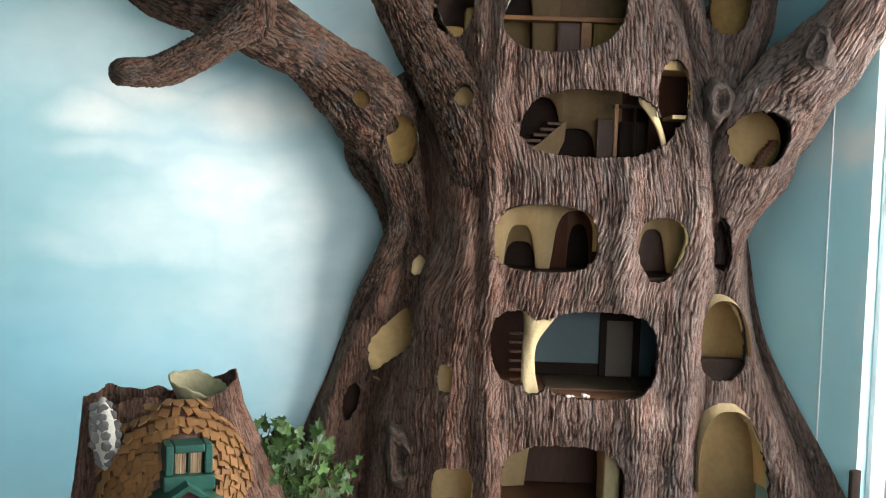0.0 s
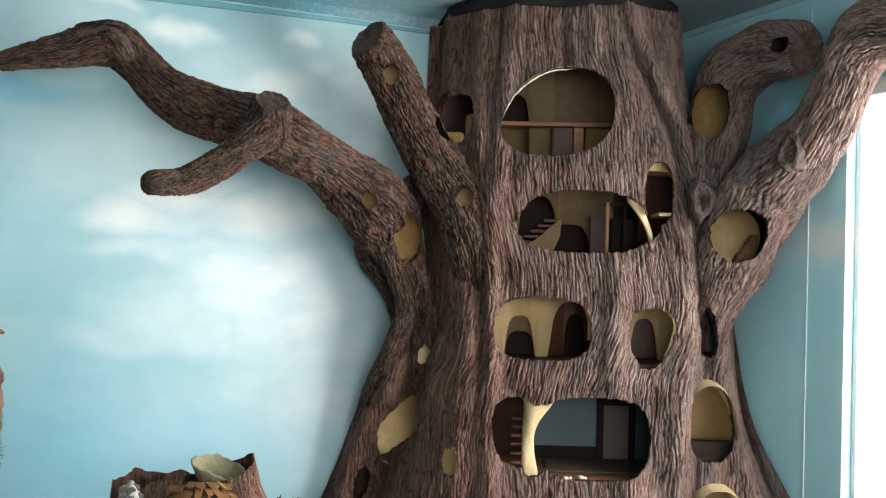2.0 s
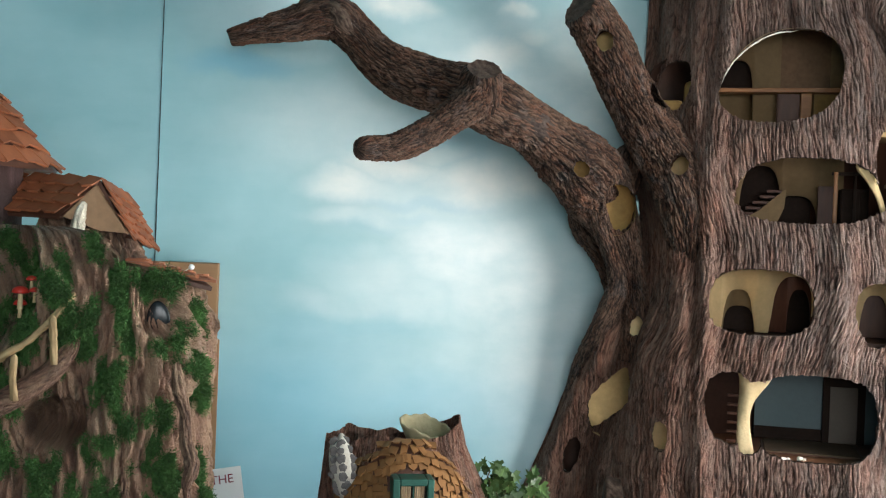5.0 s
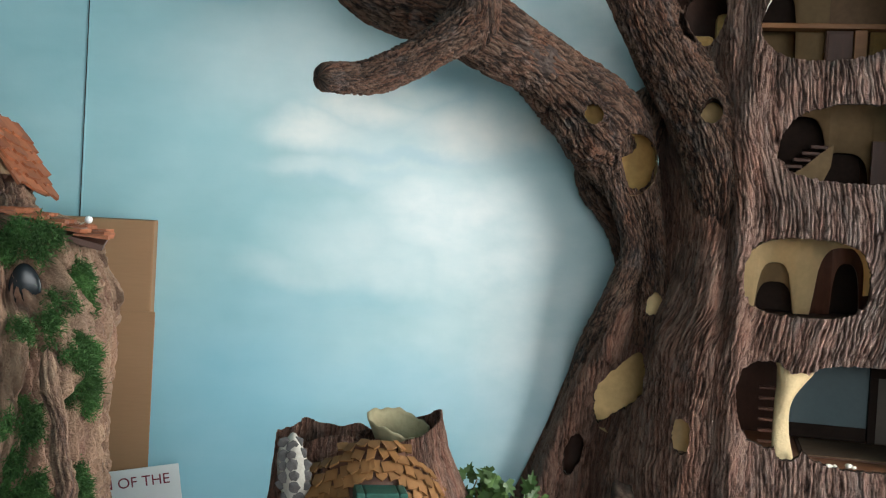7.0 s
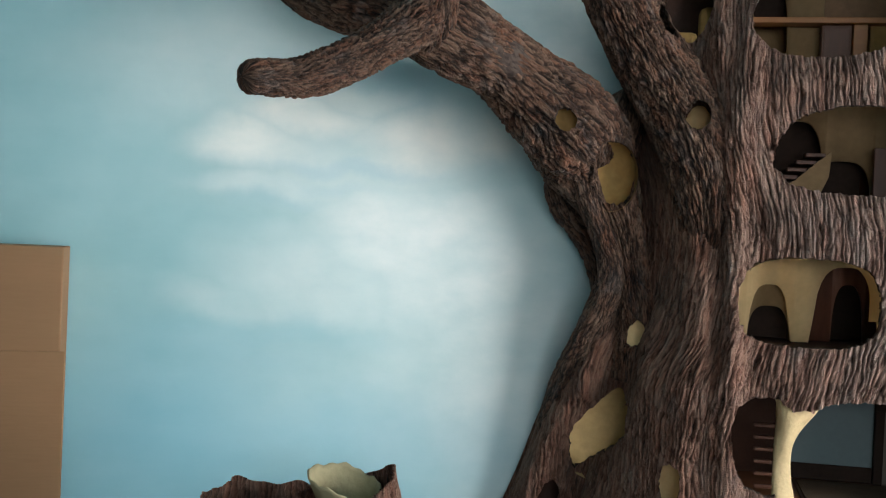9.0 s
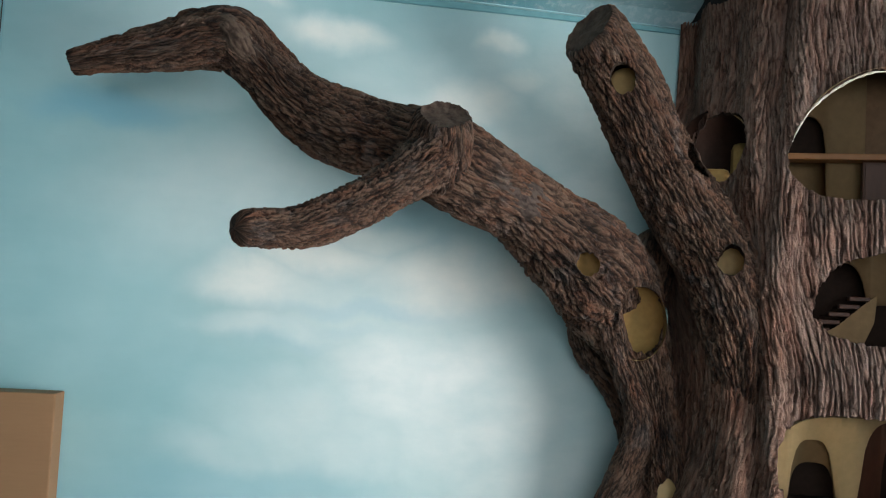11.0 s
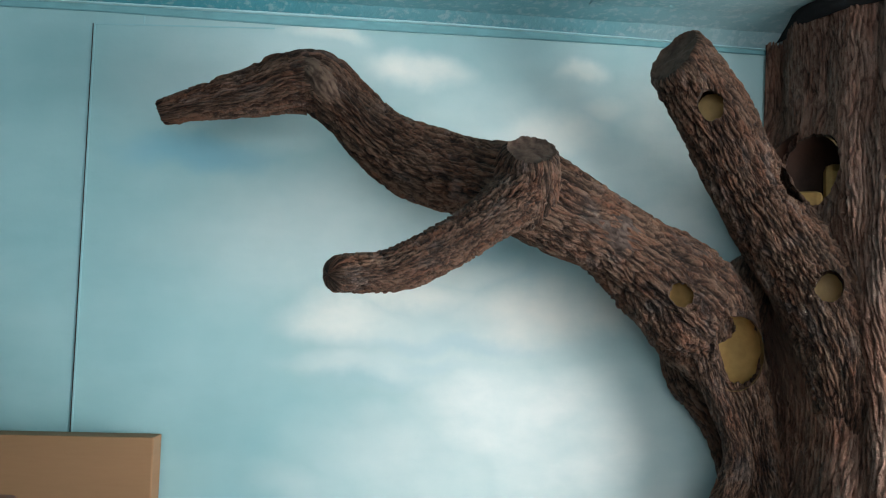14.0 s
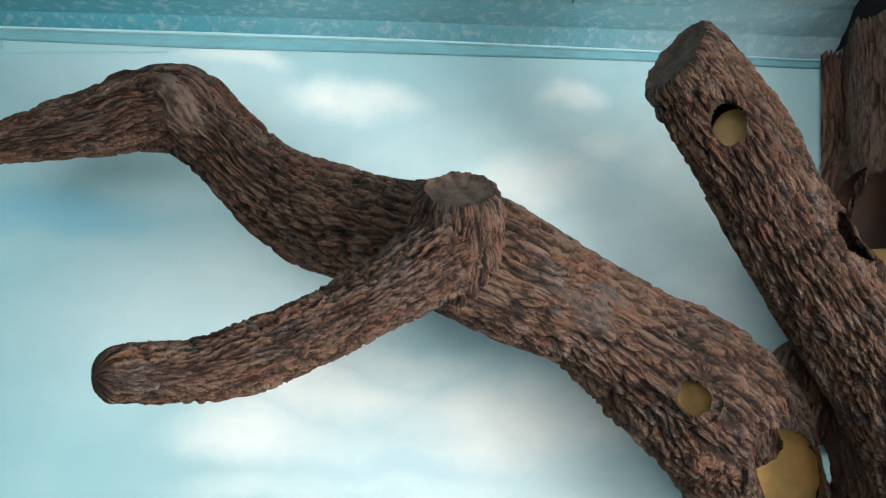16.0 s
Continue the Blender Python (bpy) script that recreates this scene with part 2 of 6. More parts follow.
def mural(name, clouds, washes, streaks, axis, ground):
    """Hand-painted sky: teal ground, sponged white clouds, blue brush strokes that also paint in shade."""
    m, nt, b = nodes_of(name, 0.55)
    co = nd(nt, "ShaderNodeTexCoord").outputs["Object"]
    sep = nd(nt, "ShaderNodeSeparateXYZ", [(co, 0)]).outputs
    flat = nd(nt, "ShaderNodeCombineXYZ", [(sep[axis], 0), (sep[2], 1)]).outputs[0]
    wob = nd(nt, "ShaderNodeTexNoise", [(flat, "Vector")], i_Scale=4.5, i_Detail=5, i_Roughness=0.55)
    off = nd(nt, "ShaderNodeVectorMath", [(wob.outputs["Color"], 0)], operation="SUBTRACT", i_1=(0.5, 0.5, 0.5)).outputs[0]
    off = nd(nt, "ShaderNodeVectorMath", [(off, 0)], operation="SCALE", i_Scale=0.13).outputs[0]
    p = nd(nt, "ShaderNodeVectorMath", [(flat, 0), (off, 1)], operation="ADD").outputs[0]

    def blobs(items):
        total = None
        for x, z, rx, rz, k in items:
            q = nd(nt, "ShaderNodeVectorMath", [(p, 0)], operation="SUBTRACT", i_1=(x, z, 0)).outputs[0]
            q = nd(nt, "ShaderNodeVectorMath", [(q, 0)], operation="MULTIPLY", i_1=(1 / rx, 1 / rz, 0)).outputs[0]
            d = nd(nt, "ShaderNodeVectorMath", [(q, 0)], operation="LENGTH").outputs["Value"]
            v = nd(nt, "ShaderNodeMapRange", [(d, "Value")], interpolation_type="SMOOTHSTEP", i_1=1.25, i_2=0.25, i_3=0.0, i_4=k).outputs[0]
            total = v if total is None else nd(nt, "ShaderNodeMath", [(total, 0), (v, 1)], operation="MAXIMUM").outputs[0]
        return total

    soft = noise_tex(nt, 2.2, 4, vec=co)
    base = ramp(nt, soft, [(0.3, ground[0]), (0.7, ground[1])])
    brush = noise_tex(nt, 7, 4, vec=co, stretch=(0.6, 0.6, 1.6))
    base = mix(nt, ramp(nt, brush, [(0.35, (0, 0, 0)), (0.75, (0.22, 0.22, 0.22))]), base, (0.50, 0.68, 0.70))
    dab = nd(nt, "ShaderNodeMapRange", [(noise_tex(nt, 9, 5, vec=co, stretch=(0.7, 0.7, 1.2)), "Value")], i_1=0.3, i_2=0.7, i_3=0.66, i_4=1.12).outputs[0]
    haze = nd(nt, "ShaderNodeMath", [(blobs(washes), 0), (dab, 1)], operation="MULTIPLY", use_clamp=True).outputs[0]
    c = mix(nt, haze, base, (0.80, 0.83, 0.82))
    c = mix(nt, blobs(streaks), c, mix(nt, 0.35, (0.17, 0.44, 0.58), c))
    puff = nd(nt, "ShaderNodeMath", [(blobs(clouds), 0), (dab, 1)], operation="MULTIPLY", use_clamp=True).outputs[0]
    c = mix(nt, puff, c, (0.86, 0.86, 0.82))
    nt.links.new(c, b.inputs["Base Color"])
    bump(nt, b, noise_tex(nt, 90, 4), 0.12, 0.002)
    return m


SKY_CLOUDS = [   # x, z, half width, half height, strength: the small bright ones
    (-0.269, 2.319, 0.125, 0.050, 1.0), (0.047, 2.173, 0.120, 0.055, 1.0), (0.113, 2.308, 0.070, 0.030, 0.7), (-0.48, 2.385, 0.10, 0.025, 0.6), (0.168, 2.226, 0.06, 0.030, 0.5),
    (-0.425, 1.735, 0.15, 0.065, 0.80), (-0.29, 1.80, 0.17, 0.050, 0.80), (-0.17, 1.845, 0.15, 0.040, 0.55), (0.02, 1.765, 0.19, 0.085, 1.0), (0.16, 1.78, 0.14, 0.07, 0.85), (-0.40, 1.63, 0.16, 0.035, 0.35)]
SKY_WASHES = [   # the same, the broad ones
    (-0.10, 1.69, 0.46, 0.22, 0.55), (-0.03, 1.54, 0.33, 0.16, 0.85), (0.12, 1.45, 0.32, 0.28, 0.78), (-0.20, 1.43, 0.32, 0.18, 0.54), (0.22, 1.25, 0.30, 0.50, 0.70), (0.05, 1.18, 0.34, 0.36, 0.40), (0.26, 0.95, 0.26, 0.40, 0.58),
    (-0.16, 1.20, 0.45, 0.28, 0.22), (0.34, 2.08, 0.30, 0.36, 0.72), (0.05, 2.06, 0.50, 0.36, 0.62), (-0.36, 1.93, 0.48, 0.22, 0.50), (-0.55, 2.25, 0.45, 0.20, 0.40), (-0.42, 1.36, 0.20, 0.08, 0.30)]
# brush strokes; the low ones darken the wall's foot in place of shadow
SKY_STROKES_SHADE = [(-0.76, 2.095, 0.20, 0.045, 0.85), (-0.15, 1.685, 0.26, 0.022, 0.34), (-0.36, 1.60, 0.13, 0.035, 0.22), (-0.30, 1.635, 0.20, 0.022, 0.22), (-0.06, 1.90, 0.20, 0.045, 0.30), (-0.05, 1.86, 0.16, 0.04, 0.25),
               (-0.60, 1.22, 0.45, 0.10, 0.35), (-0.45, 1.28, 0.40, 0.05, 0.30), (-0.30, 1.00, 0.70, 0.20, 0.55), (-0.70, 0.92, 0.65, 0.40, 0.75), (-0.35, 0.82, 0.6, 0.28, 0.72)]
M["mural_a"] = mural("painted_sky", SKY_CLOUDS, SKY_WASHES, SKY_STROKES_SHADE, 0, ((0.240, 0.452, 0.486), (0.340, 0.550, 0.58)))
# side wall: the narrow upright wash paints in the glow beside the door
M["mural_b"] = mural("painted_sky_side", [(-0.97, 1.72, 0.14, 0.07, 0.9)], [(-0.75, 1.72, 0.35, 0.12, 0.4), (-1.02, 1.3, 0.06, 1.6, 0.6)],
                     [(-0.7, 1.1, 0.4, 0.3, 0.3), (-0.6, 2.0, 0.4, 0.2, 0.3)], 1, ((0.40, 0.74, 0.82), (0.52, 0.82, 0.87)))

# ceiling: knock-down texture, teal at one side and pale grey towards the tree
lm, lnt, lb = nodes_of("textured_ceiling_paint", 0.6)
lco = nd(lnt, "ShaderNodeTexCoord").outputs["Object"]
lx = nd(lnt, "ShaderNodeSeparateXYZ", [(lco, 0)]).outputs[0]
lw = nd(lnt, "ShaderNodeMath", [(lx, 0), (noise_tex(lnt, 3, 4, vec=lco), 1)], operation="ADD").outputs[0]
lf = nd(lnt, "ShaderNodeMapRange", [(lw, "Value")], i_1=-0.12, i_2=1.15, i_3=0.0, i_4=1.0).outputs[0]
lc = ramp(lnt, lf, [(0.0, (0.075, 0.30, 0.36)), (0.5, (0.16, 0.36, 0.41)), (1.0, (0.36, 0.45, 0.47))])
lsp = noise_tex(lnt, 55, 4, 0.6, vec=lco)
lc = mix(lnt, ramp(lnt, lsp, [(0.52, (0, 0, 0)), (0.64, (0.35, 0.35, 0.35))]), lc, (0.50, 0.58, 0.60))
lnt.links.new(lc, lb.inputs["Base Color"])
bump(lnt, lb, lsp, 0.6, 0.006)
M["ceiling"] = lm

# ---------------------------------------------------------------- mesh helpers
def box_bm(bm, x0, x1, y0, y1, z0, z1, m=None):
    vs = [bm.verts.new((x, y, z)) for x in (x0, x1) for y in (y0, y1) for z in (z0, z1)]
    if m is not None:
        for v in vs:
            v.co = m @ v.co
    for f in ((0, 1, 3, 2), (4, 6, 7, 5), (0, 4, 5, 1), (2, 3, 7, 6), (0, 2, 6, 4), (1, 5, 7, 3)):
        bm.faces.new([vs[i] for i in f])
    return vs


def bevelled(bm, width=0.003, seg=2):
    bmesh.ops.recalc_face_normals(bm, faces=bm.faces)
    bmesh.ops.bevel(bm, geom=list(bm.edges), offset=width, segments=seg, affect="EDGES", profile=0.5)


def part(name, shape, material, parent=None, label="", smooth=True):
    """Links a bmesh or a mesh as one object under a thing."""
    if isinstance(shape, bmesh.types.BMesh):
        me = bpy.data.meshes.new(name)
        bmesh.ops.recalc_face_normals(shape, faces=shape.faces)
        shape.to_mesh(me)
        shape.free()
    else:
        me = shape
    if not me.materials:
        me.materials.append(material)
    me.polygons.foreach_set("use_smooth", [smooth] * len(me.polygons))
    ob = new(name, me)
    if parent:
        ob.parent = parent
        ob.matrix_parent_inverse = parent.matrix_world.inverted()
    if label:
        tagged(ob, label)
    return ob


def thing(name, place, label, category, group="", kind=""):
    ob = new(name)
    ob.matrix_world = Matrix.Translation(place)
    ob.empty_display_size = 0.05
    return tagged(ob, label, category, group, kind)


def block(name, dims, material, parent=None, label="", bev=0.003, m=None):
    bm = bmesh.new()
    box_bm(bm, *dims, m=m)
    if bev:
        bevelled(bm, bev)
    return part(name, bm, material, parent, label, smooth=False)


def arrays_mesh(name, verts, faces, attr=None, grain=None):
    me = bpy.data.meshes.new(name)
    me.from_pydata([tuple(v) for v in verts], [], [tuple(f) for f in faces])
    if attr is not None:
        a = me.attributes.new("relief", "FLOAT", "POINT")
        a.data.foreach_set("value", np.asarray(attr, dtype=np.float32))
    if grain is not None:
        g = me.attributes.new("grain", "FLOAT_VECTOR", "POINT")
        g.data.foreach_set("vector", np.asarray(grain, dtype=np.float32).ravel())
    me.update()
    return me


PERM = {}


def perlin(x, y, seed=0):
    """Gradient noise on arrays, about -0.7 to 0.7."""
    if seed not in PERM:
        rs = np.random.RandomState(seed)
        ang = rs.rand(256) * 2 * math.pi
        PERM[seed] = (rs.permutation(256), np.cos(ang), np.sin(ang))
    p, gx, gy = PERM[seed]
    xi, yi = np.floor(x).astype(int), np.floor(y).astype(int)
    fx, fy = x - xi, y - yi

    def g(i, j):
        h = p[(p[(xi + i) & 255] + yi + j) & 255]
        return gx[h] * (fx - i) + gy[h] * (fy - j)
    sx, sy = fx * fx * fx * (fx * (fx * 6 - 15) + 10), fy * fy * fy * (fy * (fy * 6 - 15) + 10)
    a, b = g(0, 0) + sx * (g(1, 0) - g(0, 0)), g(0, 1) + sx * (g(1, 1) - g(0, 1))
    return a + sy * (b - a)


def bark(a, b, seed, fa=88.0, fb=7.0):
    """Relief 0 to 1 of stringy bark: rounded strands that wander, join and split; a runs across the grain and b along it, in metres."""
    a = a + 0.014 * perlin(a * 5, b * 3.2, seed + 3) + 0.0035 * perlin(a * 22, b * 16, seed + 4)
    ph = a * fa + 1.4 * perlin(a * fa * 0.28, b * fb * 0.7, seed) + 0.75 * perlin(a * fa * 0.75, b * fb * 1.9, seed + 1) + 0.45 * perlin(a * fa * 1.5, b * fb * 5.5, seed + 5)
    strand_ = np.abs(np.sin(math.pi * ph)) ** 0.62
    deep_ = np.clip(0.72 + 1.1 * perlin(a * fa * 0.55, b * fb * 1.5, seed + 6), 0.2, 1)
    strand_ = 1 - (1 - strand_) * deep_
    split = smooth01(np.abs(perlin(a * fa * 0.5, b * fb * 1.6, seed + 8)), 0.0, 0.09)
    n3 = perlin(a * fa * 0.22, b * fb * 0.6, seed + 2) + 0.7 * perlin(a * fa * 0.9, b * fb * 4.5, seed + 7)
    return np.clip((0.76 * strand_ + 0.24 * (0.5 + 1.2 * n3)) * (0.62 + 0.38 * split), 0, 1)


def gnarl(a, s, seed, fa=60.0, fs=15.0):
    """Relief 0 to 1 of gnarled bark: long uneven plates parted by a net of grooves that fork and close."""
    a, s = a + 0.016 * perlin(a * 13, s * 9, seed + 3) + 0.004 * perlin(a * 60, s * 40, seed + 6), s + 0.03 * perlin(a * 17, s * 8, seed + 4)
    big, mid_, low = perlin(a * fa * 0.9, s * fs * 0.7, seed), perlin(a * fa * 1.7, s * fs * 1.5, seed + 1), perlin(a * fa * 0.4, s * fs * 0.5, seed + 2)
    g1, g2 = smooth01(np.abs(big), 0.0, 0.13), smooth01(np.abs(mid_), 0.0, 0.15)
    crumbs = perlin(a * fa * 2.6, s * fs * 4.5, seed + 5)
    return np.clip(g1 * (0.45 + 0.55 * g2) * (0.80 + 0.6 * low) + 0.22 * crumbs + 0.08, 0, 1)


def smooth01(x, a, b):
    t = np.clip((x - a) / (b - a), 0, 1)
    return t * t * (3 - 2 * t)


# the tree's own frame: u along its front, w out towards the room, z up
ORIGIN = np.array([-0.682, -3.212])
RIGHT = np.array([0.92050, -0.39073])
BACK = np.array([0.39073, 0.92050])
REACH = 3.0667


def tw(u, w, z):
    u, w, z = np.broadcast_arrays(np.asarray(u, float), np.asarray(w, float), np.asarray(z, float))
    xy = ORIGIN + u[..., None] * RIGHT + (REACH - w)[..., None] * BACK
    return np.concatenate([xy, z[..., None]], -1)


def tree_uz(p):
    q = p[..., :2] - ORIGIN
    return q @ RIGHT, p[..., 2], REACH - q @ BACK


TREE_M = Matrix(((RIGHT[0], -BACK[0], 0, ORIGIN[0] + REACH * BACK[0]), (RIGHT[1], -BACK[1], 0, ORIGIN[1] + REACH * BACK[1]), (0, 0, 1, 0), (0, 0, 0, 1)))

# ---------------------------------------------------------------- setting
def wall(name, dims, material, label):
    return tagged(block(name, dims, material, None, "", 0), label, "wall", kind="structure")


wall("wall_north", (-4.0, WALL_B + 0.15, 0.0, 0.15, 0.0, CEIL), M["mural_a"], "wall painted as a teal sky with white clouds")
# side wall with the opening of a glazed door
DOOR = (-2.65, -0.985, 0.05, 2.15)
bm = bmesh.new()
box_bm(bm, WALL_B, WALL_B + 0.15, DOOR[1], 0.0, 0, CEIL)
box_bm(bm, WALL_B, WALL_B + 0.15, -5.4, DOOR[0], 0, CEIL)
box_bm(bm, WALL_B, WALL_B + 0.15, DOOR[0], DOOR[1], DOOR[3], CEIL)
box_bm(bm, WALL_B, WALL_B + 0.15, DOOR[0], DOOR[1], 0, DOOR[2])
tagged(part("wall_east", bm, M["mural_b"], smooth=False), "side wall painted teal with a soft cloud and a pale band for the door's glow", "wall", kind="structure")
wall("wall_west", (-4.15, -4.0, -5.4, 0.15, 0.0, CEIL), M["room_wall"], "plain teal wall")
bm = bmesh.new()
box_bm(bm, -4.15, -1.60, -5.4, -5.25, 0, CEIL)
box_bm(bm, 0.80, WALL_B + 0.15, -5.4, -5.25, 0, CEIL)
box_bm(bm, -1.60, 0.80, -5.4, -5.25, 2.25, CEIL)
box_bm(bm, -1.60, 0.80, -5.4, -5.25, 0, 1.25)
tagged(part("wall_south", bm, M["room_wall"], smooth=False), "plain teal wall with a window opening", "wall", kind="structure")
tagged(block("floor", (-4.15, WALL_B + 0.15, -5.4, 0.15, -0.1, 0.0), M["carpet"], None, "", 0), "grey carpeted floor", "floor", kind="structure")

# ceiling with its shallow panel joints
bm = bmesh.new()
xs, ys = [-4.15, -0.685, -0.300, 0.100, WALL_B + 0.15], [-5.4, 0.15]
for a, b in zip(xs, xs[1:]):
    box_bm(bm, a + 0.0012, b - 0.0012, ys[0], ys[1], CEIL, CEIL + 0.02)
box_bm(bm, -4.15, WALL_B + 0.15, -5.4, 0.15, CEIL + 0.021, CEIL + 0.1)
EAVE = ((-4.0, 2.424, 2.404), (-1.0, 2.424, 2.403), (-0.55, 2.422, 2.394), (-0.19, 2.418, 2.393), (0.22, 2.408, 2.390), (0.50, 2.398, 2.384), (WALL_B - 0.001, 2.385, 2.370))   # x, top and foot of the strip under the ceiling
cove = [[bm.verts.new(p) for p in ((x, -0.001, top), (x, -0.010, top), (x, -0.040, 0.5 * (top + CEIL) + 0.006), (x, -0.120, CEIL - 0.0005), (x, -0.001, CEIL - 0.0005))] for x, top, foot in EAVE]
for r0, r1 in zip(cove, cove[1:]):
    for i in range(5):
        bm.faces.new((r0[i], r0[(i + 1) % 5], r1[(i + 1) % 5], r1[i]))
tagged(part("ceiling", bm, M["ceiling"], smooth=False), "teal and grey textured ceiling with panel joints", "ceiling", kind="structure")


def eave_strip(name, profile, material, label):
    """A strip along the painted wall just under the ceiling; profile: how far out, and where between foot and top."""
    bm = bmesh.new()
    rings = [[bm.verts.new((x, -0.0015 - d, foot + (top - foot) * k)) for d, k in profile] for x, top, foot in EAVE]
    n = len(profile)
    for r0, r1 in zip(rings, rings[1:]):
        for i in range(n):
            bm.faces.new((r0[i], r0[(i + 1) % n], r1[(i + 1) % n], r1[i]))
    for r in (rings[0], rings[-1]):
        bm.faces.new(r)
    return tagged(part(name, bm, material, smooth=False), label, "trim", kind="structure")


eave_strip("trim_north", [(0, 0), (0.004, 0.0), (0.006, 0.10), (0.007, 0.74), (0, 0.74)], M["trim_band"], "dull teal strip of wood under the ceiling")
# bead added in a paler colour to draw the strip's bright highlight line
eave_strip("trim_north_bead", [(0, 0.76), (0.010, 0.76), (0.014, 0.80), (0.014, 0.92), (0.010, 0.985), (0, 0.985)], M["trim_bead"], "bead added along the ceiling's edge, pale to paint in a highlight")
bm = bmesh.new()
box_bm(bm, WALL_B - 0.008, WALL_B - 0.002, -5.2, -0.036, 2.424, CEIL - 0.001)
tagged(part("trim_east", bm, M["trim_bead"], smooth=False), "teal strip under the ceiling", "trim", kind="structure")

# joint between wall boards, with its raised edge
bm = bmesh.new()
box_bm(bm, -0.9985, -0.9962, -0.003, 0.0, 0.0, 2.376)
tagged(part("trim_joint", bm, M["dark_trim_shade"], smooth=False), "dark open joint between painted wall boards", "wall joint", kind="structure")
bm = bmesh.new()
box_bm(bm, WALL_B - 0.003, WALL_B, -0.832, -0.828, 0.0, 2.39)
bm2 = bmesh.new()
edge_m = pose(-0.996, 0, 2.374, 0, -1.6, 0)
box_bm(bm2, 0.0, 0.40, -0.0018, 0.0, 0.0, 0.003, edge_m)
box_bm(bm2, 0.108, 0.111, -0.0035, 0.0, 0.006, 0.024, edge_m)
box_bm(bm2, -0.9960, -0.9925, -0.0035, 0.0, 0.0, 2.3735)
tagged(part("trim_edge", bm2, M["room_wall"], smooth=False), "painted edge of the wall board", "wall joint", kind="structure")
tagged(part("trim_side_joint", bm, M["white_trim"], smooth=False), "raised pale joint of painted wall boards", "wall joint", kind="structure")

# glazed door: white frame, panes, bright sky outside
door = thing("door_1", (WALL_B + 0.06, -1.84, 0.05), "white-framed glazed door full of bright daylight", "door", kind="structure")
y0, y1, z0, z1 = DOOR
for nm, dims in (("door_jamb", (WALL_B + 0.03, WALL_B + 0.13, y1 - 0.022, y1 - 0.003, z0, z1)), ("door_jamb", (WALL_B - 0.012, WALL_B + 0.13, y0 + 0.003, y0 + 0.05, z0, z1)),
                 ("door_head", (WALL_B - 0.012, WALL_B + 0.13, y0 + 0.051, y1 - 0.051, z1 - 0.05, z1 - 0.003)), ("door_sill", (WALL_B - 0.012, WALL_B + 0.13, y0 + 0.051, y1 - 0.051, z0 + 0.002, z0 + 0.03)),
                 ("door_stile", (WALL_B + 0.05, WALL_B + 0.09, -1.865, -1.815, z0 + 0.031, z1 - 0.051))):
    block(nm, dims, M["white_trim"], door)
for ya, yb in ((y0 + 0.052, -1.867), (-1.813, y1 - 0.052)):
    pane = block("pane", (WALL_B + 0.066, WALL_B + 0.072, ya, yb, 0.842, z1 - 0.052), M["glass"], door, "clear glass", 0)
    pane.visible_shadow = False
# lower panels are assumed, added so daylight enters only from higher up
for ya, yb in ((y0 + 0.052, -1.867), (-1.813, y1 - 0.052)):
    block("door_panel", (WALL_B + 0.045, WALL_B + 0.092, ya, yb, z0 + 0.032, 0.84), M["white_trim"], door, "assumed white lower panel", 0.004)
bm = bmesh.new()
box_bm(bm, WALL_B - 0.045, WALL_B - 0.014, y1 - 0.035, y1 - 0.02, 0.76, 0.86)
bevelled(bm, 0.004)
part("door_handle", bm, M["dark_trim_shade"], door, "dark metal handle")
back = block("backdrop", (WALL_B + 1.2, WALL_B + 1.22, -6.0, 2.0, -1.0, 5.0), M["outside"], None, "", 0)
tagged(back, "white overcast sky outside the glazed door", "sky", kind="structure")
# unseen window, added to carry the light from behind the viewer
win = thing("window_1", (0.05, -5.3, 1.25), "assumed white-framed window in the wall behind, out of view", "window", kind="structure")
for nm, dims in (("window_frame", (-1.60, -1.55, -5.35, -5.27, 1.252, 2.248)), ("window_frame", (0.75, 0.80, -5.35, -5.27, 1.252, 2.248)),
                 ("window_frame", (-1.549, 0.749, -5.35, -5.27, 2.2, 2.248)), ("window_sill", (-1.549, 0.749, -5.35, -5.27, 1.252, 1.30)), ("window_frame", (-0.425, -0.375, -5.35, -5.29, 1.302, 2.198))):
    block(nm, dims, M["white_trim"], win)

# ---------------------------------------------------------------- the tree house
TREE_LABEL = "large brown sculpted tree dollhouse with carved openings into cream rooms"
tree = thing("tree_dollhouse", (0.80, -0.45, 0.0), TREE_LABEL, "dollhouse")

